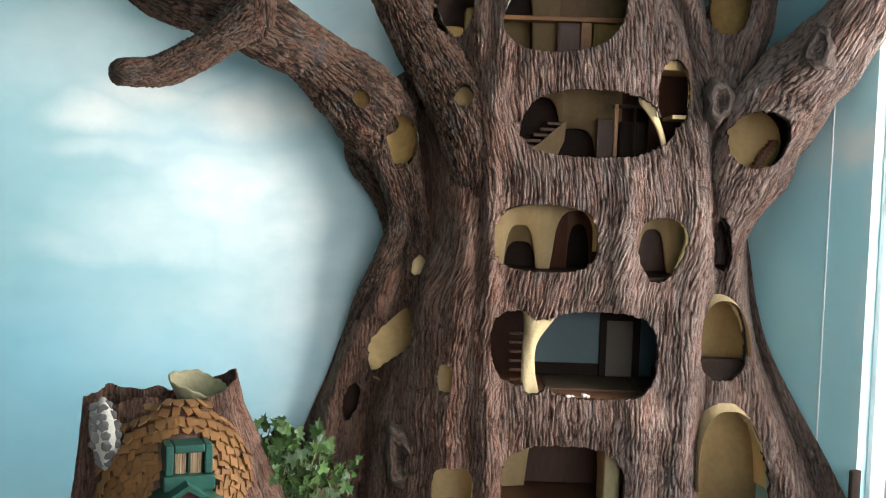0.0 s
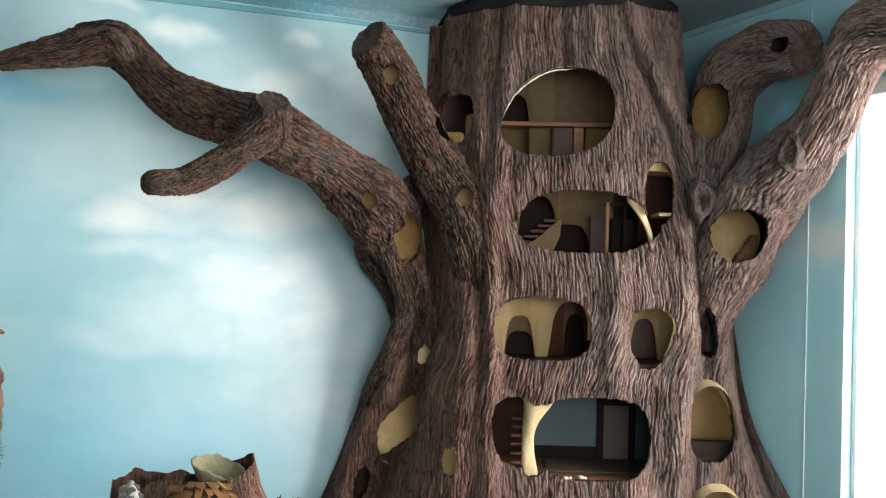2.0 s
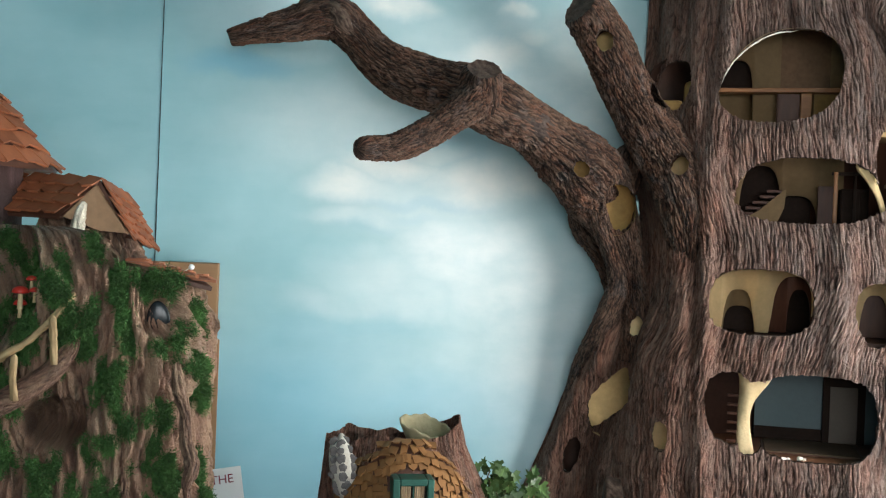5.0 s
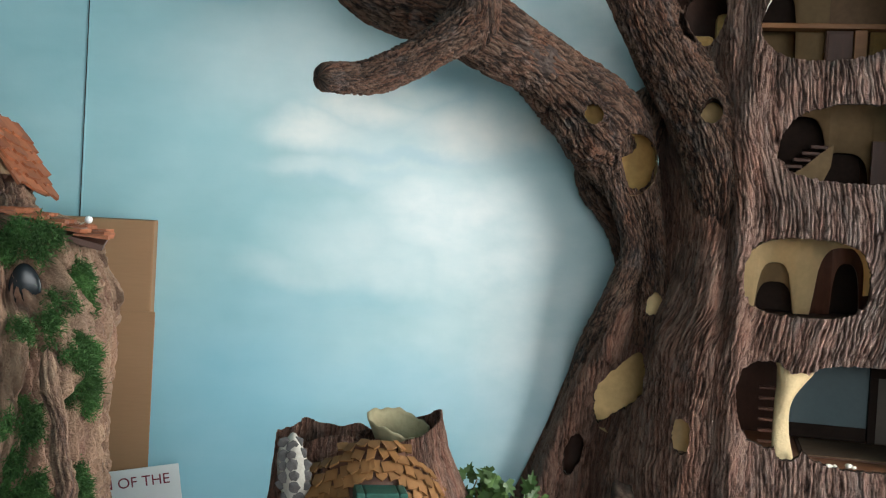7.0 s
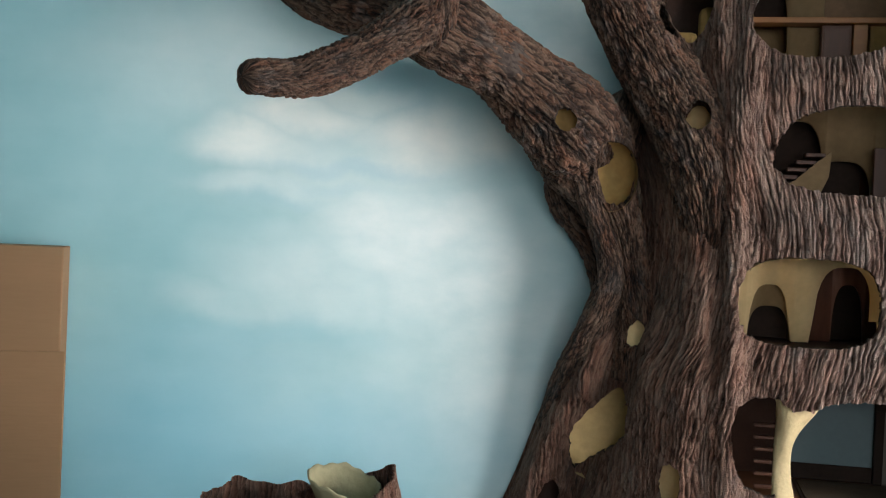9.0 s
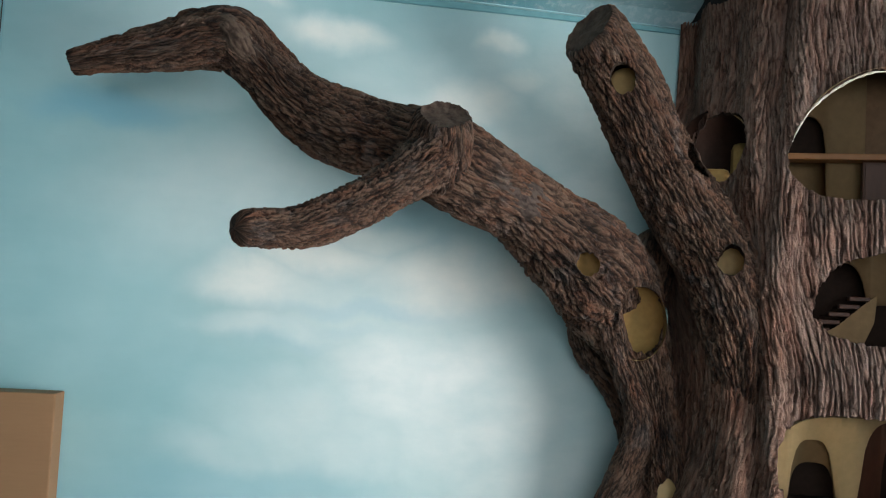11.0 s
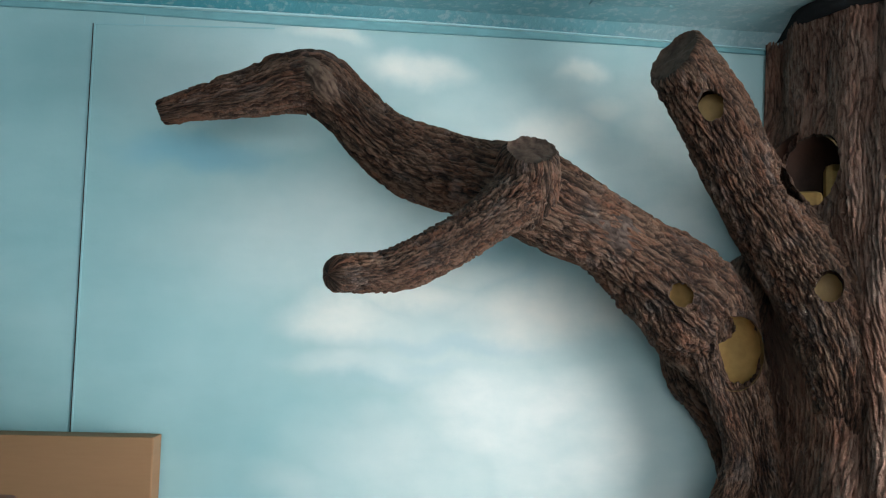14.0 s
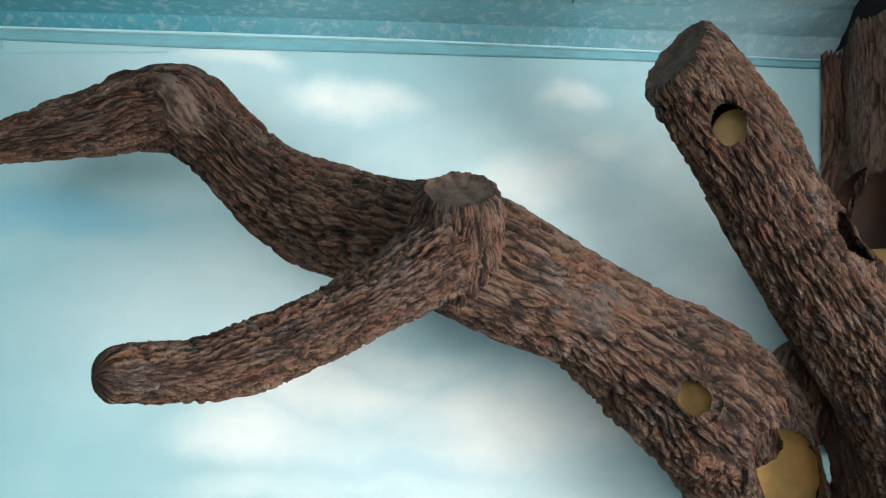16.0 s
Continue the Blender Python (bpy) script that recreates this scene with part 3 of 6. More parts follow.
# openings: u, z, half width, half height, roundness, taper upwards, lean
HOLES = [
    (0.293, 2.085, 0.166, 0.137, 2.35, -0.14, 0.26), (-0.027, 2.072, 0.056, 0.083, 2.3, 0.0, 0.1),
    (0.372, 1.752, 0.200, 0.094, 2.7, -0.12, 0.0), (0.597, 1.840, 0.046, 0.100, 2.3, 0.0, 0.0), (0.575, 1.745, 0.036, 0.05, 2.0, 0.0, 0.3),
    (0.254, 1.427, 0.146, 0.094, 3.0, -0.03, 0.0), (0.579, 1.405, 0.067, 0.092, 2.2, 0.28, 0.08), (0.757, 1.424, 0.026, 0.078, 2.0, -0.3, -0.1),
    (0.413, 1.103, 0.170, 0.124, 3.0, 0.0, 0.0), (0.185, 1.118, 0.075, 0.105, 2.6, 0.0, -0.12), (0.773, 1.150, 0.072, 0.119, 2.3, -0.12, -0.05),
    (-0.182, 1.100, 0.060, 0.102, 1.3, 0.0, 0.50), (0.323, 0.735, 0.174, 0.110, 2.8, 0.0, 0.0), (0.797, 0.800, 0.094, 0.165, 2.5, -0.12, -0.06),
    (0.014, 0.700, 0.058, 0.077, 4.0, 0.0, 0.0), (-0.296, 0.915, 0.022, 0.060, 2.2, 0.0, 0.2),
    (0.010, 1.818, 0.027, 0.030, 2.0, 0.0, 0.0), (-0.106, 1.330, 0.018, 0.034, 2.0, 0.0, 0.2), (-0.015, 1.025, 0.022, 0.046, 2.0, 0.0, 0.0),
    (-0.212, 2.166, 0.026, 0.030, 2.0, 0.0, 0.0), (0.750, 2.095, 0.052, 0.082, 2.2, 0.0, 0.0), (-0.166, 1.690, 0.044, 0.068, 2.2, 0.0, 0.0),
    (0.815, 1.717, 0.074, 0.076, 2.2, 0.0, 0.0), (-0.268, 1.795, 0.022, 0.024, 2.0, 0.0, 0.0),
    (0.897, 2.262, 0.020, 0.022, 2.6, 0.0, 0.2), (0.254, 1.165, 0.042, 0.036, 2.0, 0.0, 0.0), (0.236, 1.030, 0.034, 0.042, 2.4, 0.0, 0.0),
]


def opening(u, z):
    """Signed distance, roughly in metres, to the nearest opening; negative inside."""
    best = np.full(np.shape(u), 9.0)
    for cu, cz, ru, rz, p, tap, lean in HOLES:
        dz = (z - cz) / rz
        du = (u - cu - lean * (z - cz)) / (ru * np.clip(1 + tap * dz, 0.3, 2))
        best = np.minimum(best, ((np.abs(du) ** p + np.abs(dz) ** p) ** (1 / p) - 1) * min(ru, rz))
    return best + 0.0035 * perlin(u * 45, z * 45, 77) + 0.0045 * perlin(u * 95, z * 22, 79) + 0.002 * perlin(u * 130, z * 130, 78)


ZS = [0, 0.3, 0.66, 0.86, 1.0, 1.12, 1.25, 1.37, 1.47, 1.6, 1.77, 2.07, 2.3, 2.47]
UL = [-0.66, -0.60, -0.51, -0.425, -0.370, -0.334, -0.276, -0.188, -0.118, -0.120, -0.140, -0.130, -0.122, -0.12]
UR = [1.22, 1.18, 1.105, 1.035, 0.975, 0.930, 0.905, 0.893, 0.880, 0.865, 0.80, 0.74, 0.70, 0.69]


def outline(z, table):
    zz = np.linspace(0, 2.47, 400)
    v = np.interp(zz, ZS, table)
    k = np.hanning(41)
    v = np.convolve(np.pad(v, 20, mode="edge"), k / k.sum(), mode="valid")
    return np.interp(z, zz, v)


def along(points, u, z):
    """Sideways distance from a line that runs up the trunk, and how far inside its ends."""
    pz, pu = [p[1] for p in points], [p[0] for p in points]
    order = np.argsort(pz)
    pz, pu = np.array(pz)[order], np.array(pu)[order]
    return u - np.interp(z, pz, pu), smooth01(z, pz[0] - 0.1, pz[0] + 0.05) * (1 - smooth01(z, pz[-1] - 0.05, pz[-1] + 0.1))


RIDGES = [  # height, width, line (u, z)
    (0.060, 0.060, [(-0.05, 1.80), (0.00, 1.60), (0.02, 1.42), (0.005, 1.15), (-0.01, 0.80), (-0.02, 0.2)]),
    (0.050, 0.040, [(0.16, 2.45), (0.12, 2.05), (0.090, 1.76), (0.095, 1.30), (0.105, 0.98), (0.13, 0.2)]),
    (0.045, 0.050, [(-0.09, 1.36), (-0.085, 1.14), (-0.10, 0.70), (-0.12, 0.1)]),
    (0.15, 0.060, [(-0.15, 1.46), (-0.235, 1.22), (-0.29, 1.12), (-0.37, 0.90), (-0.47, 0.2)]),
    (0.050, 0.050, [(0.67, 1.95), (0.69, 1.40), (0.66, 0.98), (0.66, 0.2)]),
    (0.030, 0.035, [(0.47, 1.66), (0.468, 1.24)]),
    (0.045, 0.040, [(0.80, 1.42), (0.86, 1.10), (0.95, 0.70), (1.05, 0.1)]),
    (0.045, 0.030, [(0.467, 2.45), (0.555, 2.25), (0.69, 2.00), (0.715, 1.86)]),
    (0.040, 0.050, [(0.53, 1.0), (0.54, 0.2)]),
    (0.030, 0.045, [(0.0, 2.45), (0.04, 2.0), (0.0, 1.9)]),
    (-0.040, 0.020, [(-0.066, 1.88), (0.010, 1.71), (0.058, 1.60), (0.072, 1.455), (0.066, 1.30)]),
    (-0.075, 0.032, [(-0.10, 1.42), (-0.14, 1.2), (-0.25, 0.88), (-0.29, 0.3)]),
    (-0.040, 0.022, [(0.52, 2.25), (0.64, 2.02), (0.66, 1.9)]),
    (-0.030, 0.020, [(0.30, 2.45), (0.31, 2.22)]),
    (0.034, 0.022, [(-0.050, 2.45), (-0.048, 2.19)]), (-0.030, 0.012, [(-0.085, 2.45), (-0.080, 2.20)]), (0.030, 0.026, [(0.07, 2.45), (0.055, 2.20), (0.05, 1.92)]),
    (-0.026, 0.011, [(0.015, 2.45), (0.012, 2.19)]), (0.022, 0.020, [(0.22, 2.45), (0.20, 2.26)]), (0.022, 0.018, [(0.38, 2.45), (0.40, 2.27)]), (-0.020, 0.010, [(0.115, 2.45), (0.10, 2.2)]),
    (-0.030, 0.022, [(0.74, 1.50), (0.76, 1.30), (0.72, 1.0), (0.70, 0.2)]),
]


def trunk_w(u, z, s):
    w = 0.0 - (0.06 - 0.22 * (u - 0.28)) * smooth01(z, 1.75, 2.35) + 0.02 * smooth01(z, 1.2, 0.6)
    w = w + 0.25 * smooth01(u, 0.72, 1.05) * smooth01(z, 1.25, 0.65)
    w = w - 0.40 * (1 - (1 - np.minimum(np.abs(s), 1) ** 2.7) ** (1 / 2.7))
    w = w - 0.10 * smooth01(u, 0.12, -0.35)
    for h, width, line in RIDGES:
        d, k = along(line, u, z)
        w = w + h * k * np.exp(-(d / width) ** 2)
    for zc, zh in ((1.585, 0.05), (1.27, 0.045), (0.915, 0.05), (1.90, 0.04)):
        w = w + 0.022 * np.exp(-((z - zc) / zh) ** 2) * smooth01(u, 0.12, 0.2) * smooth01(u, 0.66, 0.58)
    return w


def room_limit(u):
    """Nearest that the trunk may come to the two walls of the corner."""
    return np.maximum(-0.423 - 0.4245 * u, -2.365 + 2.356 * u) + 0.02


def surface(V, relief, name, material, parent, holes=True, close=False, label="", outward=None, grain=None):
    """A bark sheet from a grid of points, cut where the openings are, with a pale rim inside them."""
    n, m = V.shape[:2]
    u, z, w = tree_uz(V)
    keep = np.ones((n, m), bool)
    front = np.ones((n, m), bool) if outward is None else outward
    if holes:
        F = opening(u, z)
        inside = (F < 0) & front
        step = 0.002
        gu, gz = (opening(u + step, z) - F) / step, (opening(u, z + step) - F) / step
        g2 = np.maximum(gu * gu + gz * gz, 0.3)
        near = (np.abs(F) < 0.004) & front
        du, dz = np.where(near, -F * gu / g2, 0), np.where(near, -F * gz / g2, 0)
        V = V.copy()
        V[..., :2] += du[..., None] * RIGHT
        V[..., 2] += dz
        keep = ~(inside & ~near)
    idx = np.arange(n * m).reshape(n, m)
    ii, jj = np.meshgrid(np.arange(n - 1), np.arange(m if close else m - 1), indexing="ij")
    j2 = (jj + 1) % m
    quad = np.stack([idx[ii, jj], idx[ii, j2], idx[ii + 1, j2], idx[ii + 1, jj]], -1)
    ok = keep.ravel()[quad].all(-1)
    quads = quad[ok]
    me = arrays_mesh(name, V.reshape(-1, 3), quads.tolist(), relief.ravel(), None if grain is None else grain.reshape(-1, 3))
    ob = part(name, me, material, parent, label)
    bm = bmesh.new()
    bm.from_mesh(me)
    bmesh.ops.delete(bm, geom=[v for v in bm.verts if not v.link_faces], context="VERTS")
    bmesh.ops.recalc_face_normals(bm, faces=bm.faces)
    bm.to_mesh(me)
    bm.free()
    # rim: the cut edges carried inwards
    if holes:
        e = {}
        for q in quads:
            for a, b in zip(q, np.roll(q, -1)):
                k = (a, b) if a < b else (b, a)
                e[k] = e.get(k, 0) + 1
        flatF = np.abs(opening(u, z)).ravel()
        fr = front.ravel()
        cut = [k for k, c in e.items() if c == 1 and flatF[k[0]] < 0.02 and flatF[k[1]] < 0.02 and fr[k[0]]]
        if cut:
            used = sorted({v for k in cut for v in k})
            at = {v: i for i, v in enumerate(used)}
            P = V.reshape(-1, 3)[used]
            back = np.array([BACK[0], BACK[1], 0])
            rings = [P, P + back * 0.010, P + back * 0.022]
            vs = np.concatenate(rings)
            k = len(used)
            fs = [(at[a] + r * k, at[b] + r * k, at[b] + (r + 1) * k, at[a] + (r + 1) * k) for a, b in cut for r in (0, 1)]
            link = {}
            for a, b in cut:
                link.setdefault(a, []).append(b)
                link.setdefault(b, []).append(a)
            seen = set()
            for start in used:
                if start in seen:
                    continue
                stack, group = [start], set()
                while stack:
                    v_ = stack.pop()
                    if v_ not in group:
                        group.add(v_)
                        stack += link[v_]
                seen |= group
                own = [f for f, (a, b) in zip(fs, [c_ for c_ in cut for r in (0, 1)]) if a in group]
                if len(group) > 8:
                    ids = sorted({i_ for f in own for i_ in f})
                    to = {i_: k_ for k_, i_ in enumerate(ids)}
                    part("opening_rim", arrays_mesh("opening_rim", vs[ids], [[to[i_] for i_ in f] for f in own], np.full(len(ids), 0.35)), M["dark_wood"], parent, "dark torn edge of an opening")
    return ob


# trunk
zl = np.concatenate([np.linspace(0, 0.58, 24), np.arange(0.6, 2.425, 0.0052)])
q = np.linspace(-1, 1, 820)
s = np.sin(q * math.pi / 2) * 0.55 + q * 0.45
ul, ur = outline(zl, UL), outline(zl, UR)
U = ((ul + ur) / 2)[:, None] + ((ur - ul) / 2)[:, None] * s[None, :]
Zg = np.repeat(zl[:, None], len(q), 1)
Wg = np.maximum(trunk_w(U, Zg, s[None, :] + 0 * U), room_limit(U))
B = tw(U, Wg, Zg)
du, dv = np.gradient(B, axis=1), np.gradient(B, axis=0)
N = np.cross(du, dv)
N /= np.linalg.norm(N, axis=-1, keepdims=True)
arc = np.cumsum(np.linalg.norm(du, axis=-1), axis=1)
arc -= arc[:, [len(q) // 2]]
rel = bark(arc * 0.92, Zg, 11, 100.0, 7.5)
edge = 1 - 0.85 * smooth01(np.abs(s), 0.97, 1.0)[None, :]
V = B + N * ((rel - 0.55) * 0.016 * edge)[..., None]
# ragged upper edge under the ceiling
V[-1, :, 2] += 0.006 * perlin(arc[-1] * 40, arc[-1] * 0, 5)
surface(V, rel, "trunk", M["bark"], tree, grain=np.stack([arc * 0.92, 0 * arc, Zg], -1))

# black strip between the top of the trunk and the ceiling
def eased(line, width):
    """The line with its short waves taken out."""
    k = np.hanning(width)
    return np.stack([np.convolve(np.pad(line[:, i], width // 2, mode="edge"), k / k.sum(), mode="valid") for i in range(line.shape[1])], -1)


top, outn = eased(B[-1], 121), eased(N[-1], 121)
thick = (1 - smooth01(np.abs(s), 0.62, 0.93))[:, None]
top = top + outn * 0.008 * thick
ring = np.concatenate([top + outn * 0.004 * thick + [0, 0, -0.012], top + outn * 0.026 * thick + [0, 0, -0.006], top + outn * 0.026 * thick + [0, 0, CEIL - 2.421], top - outn * 0.02 + [0, 0, CEIL - 2.421]])
ring[:, 2] = np.minimum(ring[:, 2], CEIL - 0.001)
k = len(top)
part("top_strip", arrays_mesh("top_strip", ring, [(i + r * k, i + 1 + r * k, i + 1 + (r + 1) * k, i + (r + 1) * k) for r in range(3) for i in range(k - 1)]), M["black_strip"], tree, "black strip along the ceiling")


def catmull(pts, step):
    """Smooth line through points of any number of columns, resampled evenly."""
    P = np.array(pts, float)
    P = np.vstack([2 * P[0] - P[1], P, 2 * P[-1] - P[-2]])
    out = []
    for i in range(1, len(P) - 2):
        a, b, c, d = P[i - 1:i + 3]
        n = max(2, int(np.linalg.norm((c - b)[:3]) / step))
        for t in np.arange(n) / n:
            out.append(0.5 * (2 * b + (c - a) * t + (2 * a - 5 * b + 4 * c - d) * t * t + (3 * b - a - 3 * c + d) * t ** 3))
    out.append(P[-2])
    return np.array(out)


def limb(name, pts, material, parent, seed, amp=0.013, cap="round", holes=False, label="", lumps=0.07, step=0.0042, fa=72, fb=14, twist=0.0, cut=(0.0, 0.0, 0.0), fine=0.0026, stringy=False):
    """A bark-covered limb through (x, y, z, radius) points; its far end is pts[0]."""
    L = catmull(pts, step)
    c, rad = L[:, :3], np.maximum(L[:, 3], 0.006)
    tan = np.gradient(c, axis=0)
    tan /= np.linalg.norm(tan, axis=1, keepdims=True)
    up = np.array([0.0, 1.0, 0.0])
    X = np.zeros_like(c)
    v = up - tan[0] * (up @ tan[0])
    for i in range(len(c)):
        v = v - tan[i] * (v @ tan[i])
        v = v / np.linalg.norm(v)
        X[i] = v
    Y = np.cross(tan, X)
    na = max(28, int(2 * math.pi * rad.max() / fine))
    th = np.arange(na) / na * 2 * math.pi
    sl = np.concatenate([[0], np.cumsum(np.linalg.norm(np.diff(c, axis=0), axis=1))])
    A, S = np.meshgrid(th, sl)
    R = rad[:, None] * (1 + lumps * 2 * perlin(np.cos(A) * 1.6 + S * 9 + seed, np.sin(A) * 1.6 + seed * 3, seed + 9))
    R = R + 0.055 * rad[:, None] * perlin(np.cos(A) * 4.5 + S * 4 + seed, np.sin(A) * 4.5 + S * 14, seed + 19)
    # round or sawn end
    capl = rad[0] * (0.8 if cap == "round" else 0.12)
    k = np.clip(sl / capl, 0, 1)
    R = R * (np.sqrt(np.maximum(1 - (1 - k) ** 2, 0)) if cap == "round" else 0.90 + 0.10 * k)[:, None]
    a = (A - math.pi) * rad.mean() + twist * S
    rel = bark(a, S, seed, fa, fb) if stringy else np.clip(bark(a, S, seed + 40, fa * 1.2, fb * 1.6) * (0.52 + 0.58 * gnarl(a, S, seed, fa * 1.25, fb * 2.2)), 0, 1)
    seam = smooth01(np.abs(A - math.pi), math.pi * 0.93, math.pi)   # hide the join on the wall side
    rel = rel * (1 - seam) + 0.5 * seam
    R = R + (rel - 0.7) * amp * 0.9 * np.clip(sl / 0.03, 0.15, 1)[:, None]
    ca, sa = np.cos(A)[..., None], np.sin(A)[..., None]
    V = c[:, None] + R[..., None] * (ca * X[:, None] + sa * Y[:, None])
    nrm = ca * X[:, None] + sa * Y[:, None]
    if cap == "flat":   # slanting, ragged saw cut
        fade = np.clip(1 - sl / (rad[0] * 1.3), 0, 1)[:, None]
        slide = (nrm @ np.array(cut)) * rad[0] + 0.003 * perlin(np.cos(A) * 3.5 + seed, np.sin(A) * 3.5, seed + 13) + 0.002 * perlin(np.cos(A) * 11, np.sin(A) * 11 + seed, seed + 14)
        V = V + (fade * slide)[..., None] * tan[:, None] * 1.0
        V = V + (fade * 0.006 * perlin(np.cos(A) * 6 + seed, np.sin(A) * 6, seed + 15))[..., None] * nrm
    front = nrm @ np.array([-BACK[0], -BACK[1], 0]) > 0.1
    ob = surface(V, rel, name, material, parent, holes=holes, close=True, label=label, outward=front, grain=np.stack([rad.mean() * np.cos(A + twist * S) + seed, rad.mean() * np.sin(A + twist * S), S], -1))
    if cap == "flat":
        ends = V[0]
        cen = ends.mean(axis=0) + tan[0] * rad[0] * 0.10
        calm = eased(np.concatenate([ends[-40:], ends, ends[:40]]), 41)[40:-40] - ends.mean(axis=0)
        rings = [ends] + [cen + calm * f + tan[0] * 0.004 * perlin(np.cos(th) * 5 * f, np.sin(th) * 5 * f + f * 9, 3)[:, None] for f in (0.92, 0.6, 0.3)]
        vs = np.concatenate(rings + [cen[None] + 0])
        fs = [(i + r * na, (i + 1) % na + r * na, (i + 1) % na + (r + 1) * na, i + (r + 1) * na) for r in range(3) for i in range(na)]
        fs += [(3 * na + i, 3 * na + (i + 1) % na, 4 * na) for i in range(na)]
        aa = np.concatenate([np.full(na * 4 + 1, 0.5)]) + 0.5 * perlin(vs[:, 0] * 60, vs[:, 2] * 60, 3)
        part("sawn_end", arrays_mesh("sawn_end", vs, fs, aa), M["sawn"], parent, "brown sawn end")
    return ob


limb("limb", [(-0.784, -0.340, 2.113, 0.021), (-0.770, -0.340, 2.116, 0.025), (-0.725, -0.335, 2.131, 0.029), (-0.663, -0.330, 2.149, 0.039), (-0.600, -0.322, 2.168, 0.047), (-0.545, -0.315, 2.189, 0.055), (-0.485, -0.312, 2.192, 0.060),
              (-0.430, -0.310, 2.147, 0.056), (-0.375, -0.310, 2.096, 0.062), (-0.318, -0.312, 2.058, 0.070), (-0.250, -0.325, 2.031, 0.076), (-0.180, -0.345, 2.013, 0.078), (-0.110, -0.368, 1.994, 0.080), (-0.046, -0.370, 1.967, 0.086), (0.027, -0.350, 1.936, 0.082),
              (0.104, -0.325, 1.904, 0.080), (0.183, -0.290, 1.860, 0.092), (0.252, -0.255, 1.815, 0.108), (0.325, -0.215, 1.755, 0.112), (0.378, -0.200, 1.680, 0.090), (0.420, -0.200, 1.600, 0.062), (0.445, -0.200, 1.520, 0.048), (0.462, -0.205, 1.440, 0.045), (0.475, -0.21, 1.34, 0.05), (0.47, -0.20, 1.22, 0.04)],
     M["limb"], tree, 21, 0.017, fa=70, fb=6, cap="flat", cut=(0.0, 0.0, -0.2), holes=True, label="long crooked brown limb", step=0.0034, fine=0.0021)
limb("root_strand", [(0.300, -0.085, 1.700, 0.03), (0.345, -0.075, 1.640, 0.055), (0.392, -0.075, 1.575, 0.052), (0.425, -0.075, 1.505, 0.040), (0.448, -0.080, 1.430, 0.036), (0.460, -0.085, 1.350, 0.036), (0.45, -0.09, 1.22, 0.04)],
     M["limb"], tree, 23, 0.014, fa=70, fb=6, label="dark root strand against the wall")
limb("limb", [(-0.445, -0.742, 1.788, 0.020), (-0.436, -0.734, 1.789, 0.027), (-0.418, -0.720, 1.790, 0.031), (-0.362, -0.682, 1.798, 0.033), (-0.315, -0.645, 1.815, 0.038), (-0.267, -0.600, 1.842, 0.040), (-0.211, -0.555, 1.877, 0.040), (-0.165, -0.510, 1.912, 0.044), (-0.104, -0.455, 1.962, 0.050), (-0.05, -0.40, 1.99, 0.05)],
     M["limb"], tree, 31, 0.013, fa=84, fb=13, label="forward twig with a rounded knob end", step=0.0028, fine=0.0018)
limb("limb", [(-0.081, -0.466, 2.050, 0.051), (-0.081, -0.455, 2.037, 0.055), (-0.083, -0.430, 2.005, 0.066), (-0.086, -0.400, 1.970, 0.074), (-0.088, -0.365, 1.945, 0.055)], M["limb"], tree, 41, 0.012, cap="flat", label="sawn-off stump of a branch", fa=80, fb=7, step=0.003, fine=0.002)
limb("bark_knot", [(-0.522, -0.358, 2.222, 0.010), (-0.500, -0.352, 2.208, 0.028), (-0.468, -0.348, 2.176, 0.033), (-0.434, -0.346, 2.138, 0.012)], M["dark_wood"], tree, 45, 0.006, label="smooth dark knot on the limb's elbow", fa=70, fb=6)
limb("limb", [(0.217, -0.366, 2.270, 0.066), (0.255, -0.350, 2.230, 0.070), (0.324, -0.325, 2.141, 0.075), (0.408, -0.290, 2.014, 0.078), (0.503, -0.300, 1.875, 0.086), (0.562, -0.335, 1.737, 0.088), (0.580, -0.345, 1.62, 0.074), (0.590, -0.325, 1.53, 0.050), (0.602, -0.290, 1.44, 0.022)],
     M["limb"], tree, 51, 0.017, fa=70, fb=6, cap="flat", cut=(-0.30, -0.12, 0.0), holes=True, label="short upright limb with a sawn end", step=0.0034, fine=0.0021)
limb("limb", [(1.352, -0.905, 2.246, 0.062), (1.350, -0.880, 2.254, 0.078), (1.335, -0.80, 2.268, 0.086), (1.322, -0.71, 2.258, 0.090), (1.306, -0.625, 2.200, 0.096), (1.295, -0.575, 2.055, 0.094), (1.270, -0.56, 1.878, 0.086), (1.24, -0.55, 1.70, 0.07)],
     M["bark"], tree, 61, 0.0135, cap="flat", holes=True, label="short bent limb with a blunt sawn end", fa=84, fb=9, stringy=True, step=0.0036, fine=0.0022)
limb("limb", [(1.330, -1.40, 2.235, 0.080), (1.330, -1.29, 2.250, 0.088), (1.330, -1.195, 2.243, 0.087), (1.330, -1.128, 2.192, 0.080), (1.332, -1.086, 2.122, 0.076), (1.334, -1.029, 2.048, 0.080), (1.338, -0.930, 1.960, 0.098), (1.332, -0.800, 1.872, 0.114), (1.308, -0.705, 1.745, 0.118), (1.288, -0.65, 1.62, 0.108), (1.265, -0.61, 1.48, 0.07), (1.26, -0.60, 1.36, 0.05)],
     M["bark"], tree, 71, 0.0135, cap="flat", holes=True, label="thick limb bending over towards the glazed door", fa=84, fb=9, stringy=True, step=0.0036, fine=0.0022)


